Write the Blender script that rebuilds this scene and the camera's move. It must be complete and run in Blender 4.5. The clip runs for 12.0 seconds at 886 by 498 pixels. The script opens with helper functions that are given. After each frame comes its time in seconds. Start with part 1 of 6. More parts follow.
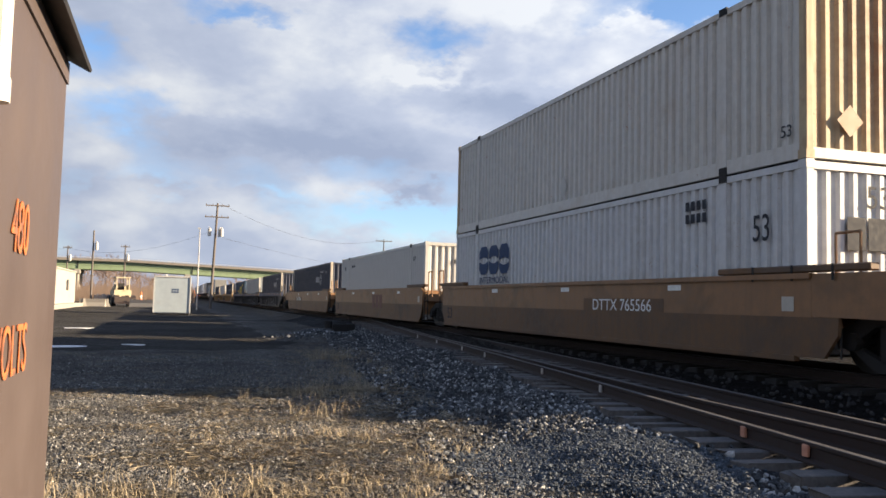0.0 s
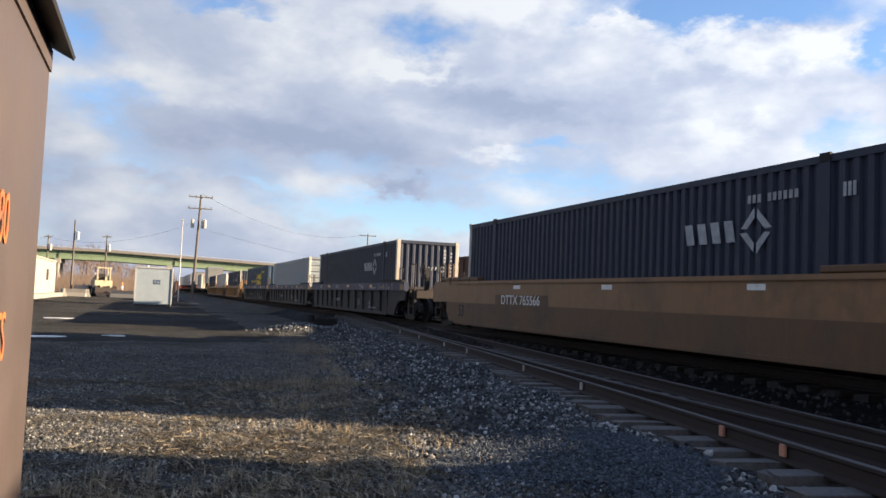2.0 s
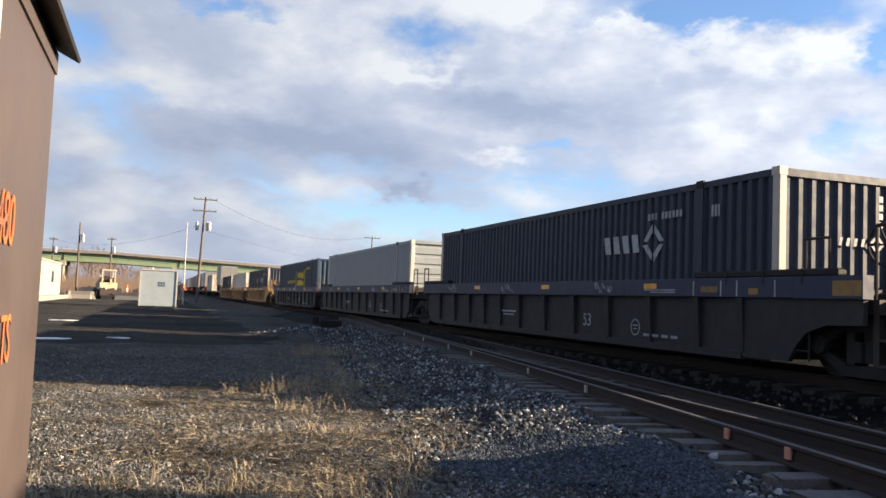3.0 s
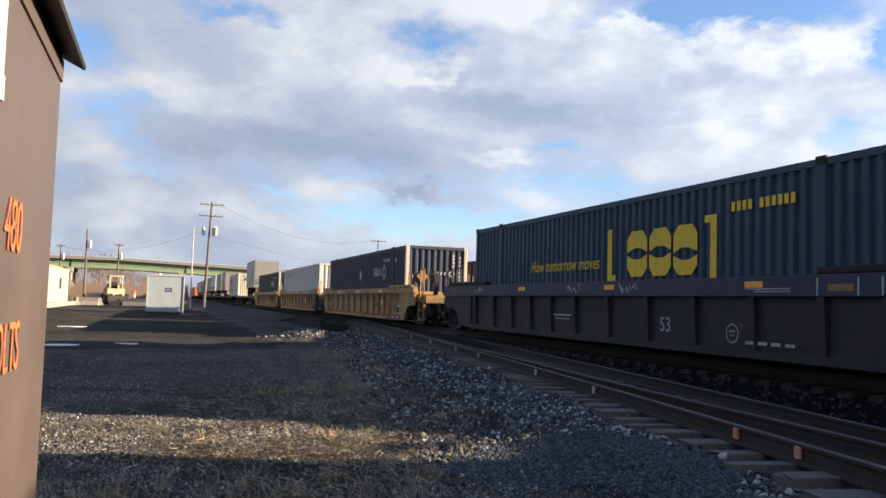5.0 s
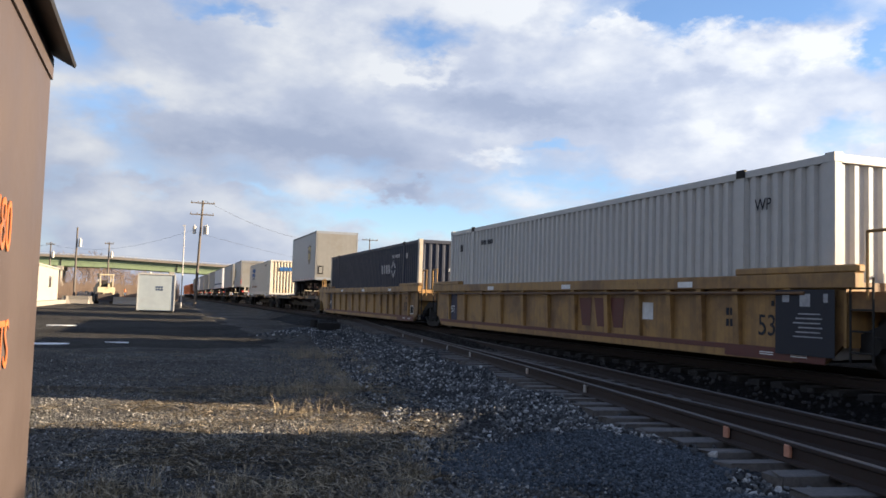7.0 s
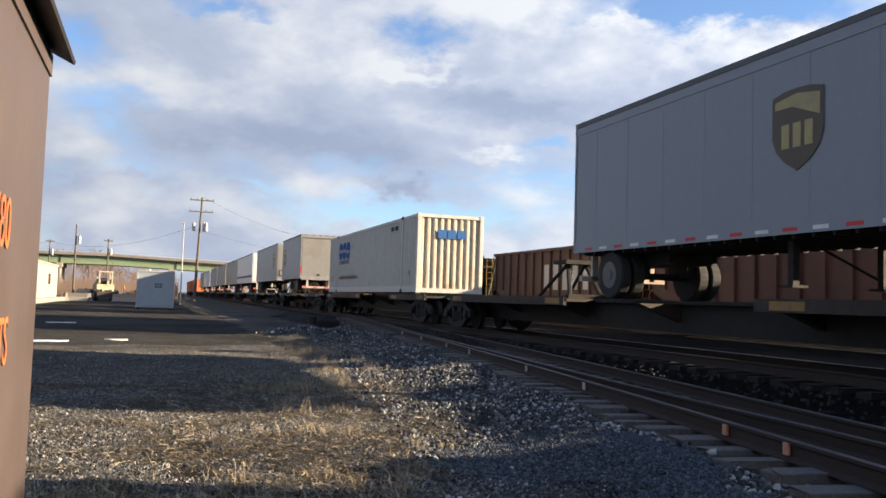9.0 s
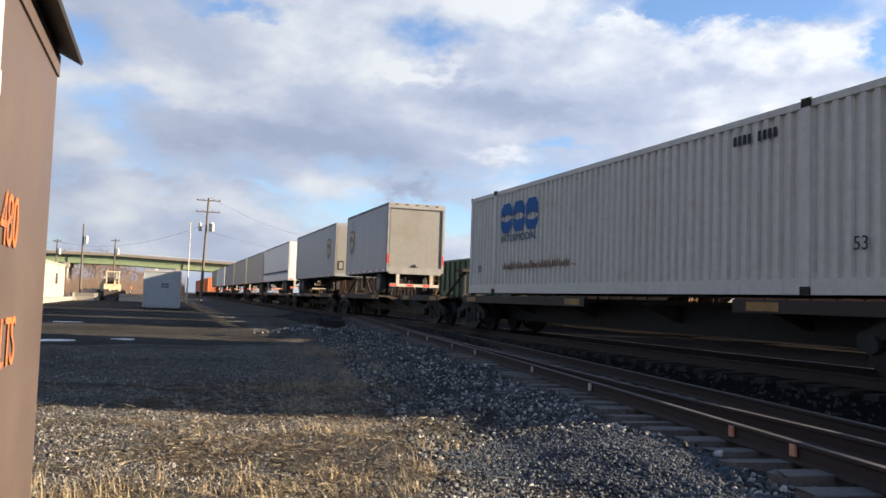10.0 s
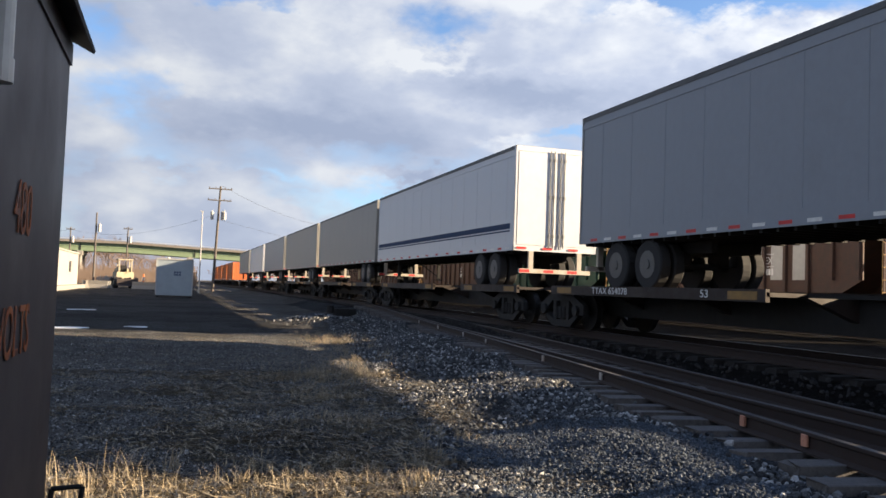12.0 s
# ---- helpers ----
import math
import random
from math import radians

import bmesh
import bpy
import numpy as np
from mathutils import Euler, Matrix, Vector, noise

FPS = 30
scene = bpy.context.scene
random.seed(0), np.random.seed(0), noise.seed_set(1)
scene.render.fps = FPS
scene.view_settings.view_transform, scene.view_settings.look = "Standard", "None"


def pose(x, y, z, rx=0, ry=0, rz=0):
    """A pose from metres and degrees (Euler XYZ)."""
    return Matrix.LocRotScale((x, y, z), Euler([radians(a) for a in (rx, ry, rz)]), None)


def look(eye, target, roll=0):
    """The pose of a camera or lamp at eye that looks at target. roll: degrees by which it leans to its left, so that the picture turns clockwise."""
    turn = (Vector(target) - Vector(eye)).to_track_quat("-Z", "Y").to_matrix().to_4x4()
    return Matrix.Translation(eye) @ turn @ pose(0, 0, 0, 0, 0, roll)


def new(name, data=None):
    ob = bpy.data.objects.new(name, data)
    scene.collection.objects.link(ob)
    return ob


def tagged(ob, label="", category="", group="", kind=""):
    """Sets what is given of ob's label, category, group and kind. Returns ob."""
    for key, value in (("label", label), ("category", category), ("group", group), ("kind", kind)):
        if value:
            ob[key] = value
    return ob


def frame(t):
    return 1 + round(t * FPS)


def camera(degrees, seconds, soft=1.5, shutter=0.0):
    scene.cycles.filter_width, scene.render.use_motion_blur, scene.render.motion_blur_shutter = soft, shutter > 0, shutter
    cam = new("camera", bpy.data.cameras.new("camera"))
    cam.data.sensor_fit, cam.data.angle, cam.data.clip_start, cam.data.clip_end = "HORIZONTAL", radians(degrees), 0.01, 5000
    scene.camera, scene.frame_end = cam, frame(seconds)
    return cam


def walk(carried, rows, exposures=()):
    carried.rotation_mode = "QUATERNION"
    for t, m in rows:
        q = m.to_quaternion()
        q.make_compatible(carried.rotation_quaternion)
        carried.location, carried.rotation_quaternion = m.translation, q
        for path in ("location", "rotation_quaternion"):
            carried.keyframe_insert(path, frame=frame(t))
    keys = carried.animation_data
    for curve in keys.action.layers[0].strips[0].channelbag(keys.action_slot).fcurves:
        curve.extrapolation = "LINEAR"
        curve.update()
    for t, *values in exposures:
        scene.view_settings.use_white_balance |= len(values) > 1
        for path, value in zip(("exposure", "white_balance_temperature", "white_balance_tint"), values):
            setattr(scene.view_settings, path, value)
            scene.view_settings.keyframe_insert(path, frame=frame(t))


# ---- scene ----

# ======================================================================
# camera: world x is across the track, y along it, z up; the standpoint is the origin
# ======================================================================
EYE = Vector((0.0, 0.0, 1.5))
TRACK_YAW = -17.876
cam = camera(56.15, 12.0, soft=1.6)
TURNS = (
    # seconds, yaw, pitch, lean
    (0.0, 0.00, 3.71, 1.39),
    (0.5, -1.11, 3.86, 1.75),
    (1.0, -1.52, 3.62, 2.02),
    (1.5, -1.46, 3.64, 2.14),
    (2.0, -1.12, 3.45, 2.29),
    (2.5, -0.90, 3.48, 2.49),
    (3.0, -0.82, 3.60, 2.32),
    (5.0, -0.39, 3.75, 1.70),
    (5.5, -0.67, 3.82, 1.69),
    (6.0, -0.81, 3.82, 1.65),
    (6.5, -0.96, 3.76, 1.63),
    (7.0, -0.97, 3.69, 1.74),
    (9.0, -1.02, 3.52, 1.80),
    (9.5, -0.76, 3.58, 1.80),
    (10.0, -0.61, 3.54, 1.93),
    (10.5, -0.35, 3.23, 1.92),
    (11.0, 0.04, 3.03, 2.01),
    (11.5, 0.27, 3.04, 1.96),
    (12.0, 0.13, 2.74, 2.09),
)


def cam_row(t, yaw, pitch, lean):
    a, b = radians(yaw + TRACK_YAW), radians(pitch)
    way = Vector((-math.sin(a) * math.cos(b), math.cos(a) * math.cos(b), math.sin(b)))
    return t, look(EYE, EYE + way * 10, lean)


walk(cam, [cam_row(*r) for r in TURNS], [(0.0, 2.04, 5800, 10), (12.0, 2.04, 5800, 10)])

# ======================================================================
# light: low winter sun from beyond the train, broken cloud
# ======================================================================
SUN_AZ = math.atan2(0.94, -0.34)      # clockwise from +y
SUN_EL = radians(16.0)
sun_way = Vector((math.sin(SUN_AZ) * math.cos(SUN_EL), math.cos(SUN_AZ) * math.cos(SUN_EL), math.sin(SUN_EL)))
sun = new("sun", bpy.data.lights.new("sun", "SUN"))
sun.data.energy, sun.data.angle, sun.data.color = 5.0, radians(0.6), (1.0, 0.735, 0.44)
sun.matrix_world = look(sun_way * 100, (0, 0, 0))


class Nodes:
    """Short hand for node trees."""

    def __init__(self, tree):
        self.t = tree

    def add(self, kind, **values):
        n = self.t.nodes.new(kind)
        for k, v in values.items():
            n.inputs[k].default_value = v
        return n

    def link(self, a, b):
        self.t.links.new(a, b)

    def math(self, op, a, b=0.0, clamp=False):
        n = self.t.nodes.new("ShaderNodeMath")
        n.operation, n.use_clamp = op, clamp
        for i, v in enumerate((a, b)):
            if isinstance(v, (int, float)):
                n.inputs[i].default_value = v
            else:
                self.link(v, n.inputs[i])
        return n.outputs[0]

    def mix(self, fac, a, b, blend="MIX"):
        n = self.t.nodes.new("ShaderNodeMix")
        n.data_type, n.blend_type = "RGBA", blend
        for i, v in ((0, fac), (6, a), (7, b)):
            if isinstance(v, (int, float)):
                n.inputs[i].default_value = v
            elif isinstance(v, tuple):
                n.inputs[i].default_value = (*v, 1) if len(v) == 3 else v
            else:
                self.link(v, n.inputs[i])
        return n.outputs[2]

    def ramp(self, fac, stops):
        n = self.t.nodes.new("ShaderNodeValToRGB")
        while len(n.color_ramp.elements) < len(stops):
            n.color_ramp.elements.new(0.5)
        for e, (pos, c) in zip(n.color_ramp.elements, stops):
            e.position = pos
            e.color = (c, c, c, 1) if isinstance(c, (int, float)) else (*c, 1)
        self.link(fac, n.inputs[0])
        return n.outputs[0]

    def noise(self, vec, scale, detail=5.0, rough=0.55, dist=0.0):
        n = self.add("ShaderNodeTexNoise", Scale=scale, Detail=detail, Roughness=rough, Distortion=dist)
        if vec is not None:
            self.link(vec, n.inputs["Vector"])
        return n.outputs["Fac"]


def make_world():
    w = bpy.data.worlds.new("sky")
    w.use_nodes = True
    scene.world = w
    w.node_tree.nodes.clear()
    g = Nodes(w.node_tree)
    sky = g.add("ShaderNodeTexSky")
    sky.sky_type, sky.sun_disc = "NISHITA", False
    sky.sun_elevation, sky.sun_rotation = SUN_EL, SUN_AZ
    sky.dust_density, sky.air_density, sky.ozone_density = 0.25, 1.0, 2.6
    tc = g.add("ShaderNodeTexCoord")
    sep = g.add("ShaderNodeSeparateXYZ")
    g.link(tc.outputs["Generated"], sep.inputs[0])
    az = g.math("ARCTAN2", sep.outputs[0], sep.outputs[1])
    el = g.math("ARCSINE", sep.outputs[2])
    flat = g.add("ShaderNodeMapping")
    flat.inputs["Scale"].default_value = (1.0, 1.0, 1.9)
    g.link(tc.outputs["Generated"], flat.inputs["Vector"])
    ahead = g.add("ShaderNodeMapping")
    ahead.inputs["Scale"].default_value = (1.0, 1.0, 1.9)
    ahead.inputs["Location"].default_value = (0.02, -0.01, 0.055)
    g.link(tc.outputs["Generated"], ahead.inputs["Vector"])
    here = g.noise(flat.outputs[0], 5.0, 9.0, 0.50, 0.0)
    there = g.noise(ahead.outputs[0], 5.0, 5.0, 0.46, 0.15)
    # the outlines of the clouds billow
    wave = g.math("SUBTRACT", g.noise(flat.outputs[0], 14.0, 6.0, 0.58, 0.0), 0.5)
    curl = g.math("SUBTRACT", g.noise(ahead.outputs[0], 19.0, 6.0, 0.58, 0.0), 0.5)
    azw = g.math("ADD", az, g.math("MULTIPLY", wave, 0.14))
    elw = g.math("ADD", el, g.math("MULTIPLY", curl, 0.085))

    def lumps(rows):
        total = None
        for a0, e0, ra, re, k in rows:
            da = g.math("DIVIDE", g.math("SUBTRACT", azw, a0), ra)
            de = g.math("DIVIDE", g.math("SUBTRACT", elw, e0), re)
            r2 = g.math("ADD", g.math("MULTIPLY", da, da), g.math("MULTIPLY", de, de))
            term = g.math("MULTIPLY", g.math("EXPONENT", g.math("MULTIPLY", r2, -1.0)), k)
            total = term if total is None else g.math("ADD", total, term)
        return total

    # gaps of blue: bearing, height, half widths, weight
    gaps = lumps((
        (0.074, 0.323, 0.060, 0.017, -0.28),
        (0.306, 0.312, 0.056, 0.025, -0.26),
        (0.640, 0.343, 0.130, 0.026, -0.40),
        (0.812, 0.287, 0.026, 0.030, -0.30),
        (-0.066, 0.205, 0.051, 0.020, -0.15),
        (0.457, 0.190, 0.040, 0.009, -0.20),
        (0.295, 0.100, 0.163, 0.020, -0.26),
        (0.775, 0.196, 0.049, 0.024, -0.22),
        (0.113, 0.123, 0.040, 0.008, -0.10),
        (-0.105, 0.273, 0.029, 0.023, -0.14),
        (0.471, 0.145, 0.169, 0.011, -0.12),
        (0.803, 0.140, 0.048, 0.015, -0.10),
    ))
    banks = lumps((
        (0.165, 0.306, 0.075, 0.038, 0.14),
        (0.290, 0.258, 0.083, 0.021, 0.18),
        (0.419, 0.341, 0.041, 0.028, 0.14),
        (0.535, 0.327, 0.025, 0.015, 0.26),
        (0.663, 0.282, 0.078, 0.031, 0.20),
        (0.747, 0.290, 0.026, 0.018, 0.24),
        (0.469, 0.237, 0.170, 0.039, 0.14),
        (0.169, 0.199, 0.157, 0.033, 0.12),
        (0.015, 0.279, 0.077, 0.031, 0.10),
        (0.267, 0.135, 0.041, 0.009, 0.16),
        (0.005, 0.116, 0.141, 0.009, 0.08),
        (0.676, 0.207, 0.054, 0.025, 0.12),
        (0.694, 0.156, 0.092, 0.019, 0.08),
    ))
    # sunlit heads and grey undersides
    shade = lumps((
        (0.290, 0.272, 0.062, 0.012, 0.42),
        (0.663, 0.285, 0.084, 0.021, 0.36),
        (0.747, 0.293, 0.029, 0.016, 0.36),
        (0.165, 0.312, 0.068, 0.031, 0.28),
        (0.419, 0.344, 0.034, 0.025, 0.30),
        (0.531, 0.332, 0.023, 0.014, 0.30),
        (0.658, 0.204, 0.030, 0.025, 0.25),
        (0.389, 0.176, 0.031, 0.009, 0.40),
        (0.170, 0.189, 0.150, 0.026, -0.32),
        (0.367, 0.234, 0.096, 0.020, -0.30),
        (0.267, 0.132, 0.041, 0.011, -0.42),
        (0.476, 0.226, 0.080, 0.018, -0.28),
        (0.582, 0.235, 0.057, 0.026, -0.14),
        (0.020, 0.185, 0.090, 0.015, -0.14),
        (0.005, 0.236, 0.076, 0.025, 0.12),
    ))
    weight = g.math("ADD", gaps, banks)
    # the deck thins out overhead
    high = g.math("MULTIPLY", g.math("SUBTRACT", el, 0.45, True), -0.45)
    calm = g.math("ADD", g.math("MULTIPLY", here, 0.62), 0.185)
    dens = g.math("ADD", g.math("ADD", calm, weight), high)
    cover = g.ramp(dens, ((0.29, 0.05), (0.41, 0.58), (0.50, 1.0)))
    rise = g.math("MULTIPLY", g.math("SUBTRACT", here, there), 1.5)
    puff = g.math("MULTIPLY", g.math("SUBTRACT", g.noise(flat.outputs[0], 11.0, 7.0, 0.55, 0.1), 0.5), 0.75)
    lit = g.math("ADD", g.math("ADD", g.math("ADD", rise, puff), shade), 0.55, True)
    tone = g.ramp(lit, ((0.08, (0.50, 0.545, 0.66)), (0.50, (0.69, 0.715, 0.795)), (0.86, (1.05, 1.015, 0.96))))
    # clouds shine more towards the sun
    dot = g.add("ShaderNodeVectorMath")
    dot.operation = "DOT_PRODUCT"
    dot.inputs[1].default_value = sun_way
    g.link(tc.outputs["Generated"], dot.inputs[0])
    power = g.math("ADD", g.math("MULTIPLY", dot.outputs["Value"], 1.5), 4.15)
    scale = g.add("ShaderNodeVectorMath")
    scale.operation = "SCALE"
    g.link(tone, scale.inputs[0])
    g.link(power, scale.inputs["Scale"])
    bright = scale.outputs[0]
    blue = g.mix(1.0, sky.outputs[0], (1.06, 1.02, 1.05), "MULTIPLY")
    col = g.mix(cover, blue, bright)
    bg = g.add("ShaderNodeBackground", Strength=0.05)
    g.link(col, bg.inputs["Color"])
    out = g.add("ShaderNodeOutputWorld")
    g.link(bg.outputs[0], out.inputs[0])


make_world()

# ======================================================================
# materials
# ======================================================================


def mat(name, base, rough=0.6, metal=0.0, grain=6.0, vary=0.25, stain=None, stain_at=0.55, stain_scale=0.7, bump=0.0, bump_scale=40.0, streak=0.0, coat=0.0, flake=None):
    """Painted, rusted or bare surface: base colour, fine grain, large stains, vertical streaks, bump."""
    m = bpy.data.materials.new(name)
    m.use_nodes = True
    m.node_tree.nodes.clear()
    g = Nodes(m.node_tree)
    tc = g.add("ShaderNodeTexCoord")
    info = g.add("ShaderNodeObjectInfo")
    at = g.add("ShaderNodeVectorMath")
    at.operation = "ADD"
    g.link(tc.outputs["Object"], at.inputs[0])
    off = g.add("ShaderNodeVectorMath")
    off.operation = "SCALE"
    off.inputs[0].default_value = (17.0, 31.0, 7.0)
    g.link(info.outputs["Random"], off.inputs["Scale"])
    g.link(off.outputs[0], at.inputs[1])
    p = at.outputs[0]
    fine = g.noise(p, grain, 6.0, 0.6)
    dark = tuple(c * (1 - vary) for c in base)
    lite = tuple(min(1.0, c * (1 + vary * 0.7)) for c in base)
    col = g.mix(g.ramp(fine, ((0.30, 0.0), (0.70, 1.0))), dark, lite)
    if stain:
        big = g.noise(p, stain_scale, 8.0, 0.65, 0.3)
        f = g.ramp(big, ((stain_at, 0.0), (stain_at + 0.16, 0.85)))
        col = g.mix(f, col, stain)
    if streak:
        mp = g.add("ShaderNodeMapping")
        mp.inputs["Scale"].default_value = (5.0, 5.0, 0.28)
        g.link(p, mp.inputs["Vector"])
        st = g.noise(mp.outputs[0], 1.4, 6.0, 0.62)
        f = g.math("MULTIPLY", g.ramp(st, ((0.48, 0.0), (0.72, 1.0))), streak)
        col = g.mix(f, col, stain or tuple(c * 0.4 for c in base))
    if flake:
        sp = g.noise(p, 3.1, 10.0, 0.75, 0.6)
        col = g.mix(g.ramp(sp, ((0.64, 0.0), (0.68, 1.0))), col, flake)
    b = g.add("ShaderNodeBsdfPrincipled", Metallic=metal)
    g.link(col, b.inputs["Base Color"])
    r = g.ramp(fine, ((0.25, max(0.05, rough - 0.12)), (0.75, min(1.0, rough + 0.12))))
    g.link(r, b.inputs["Roughness"])
    if coat:
        b.inputs["Coat Weight"].default_value = coat
    if bump:
        bn = g.noise(p, bump_scale, 5.0, 0.6)
        bm_ = g.add("ShaderNodeBump", Strength=min(1.0, bump), Distance=0.02)
        g.link(bn, bm_.inputs["Height"])
        g.link(bm_.outputs[0], b.inputs["Normal"])
    out = g.add("ShaderNodeOutputMaterial")
    g.link(b.outputs[0], out.inputs[0])
    return m


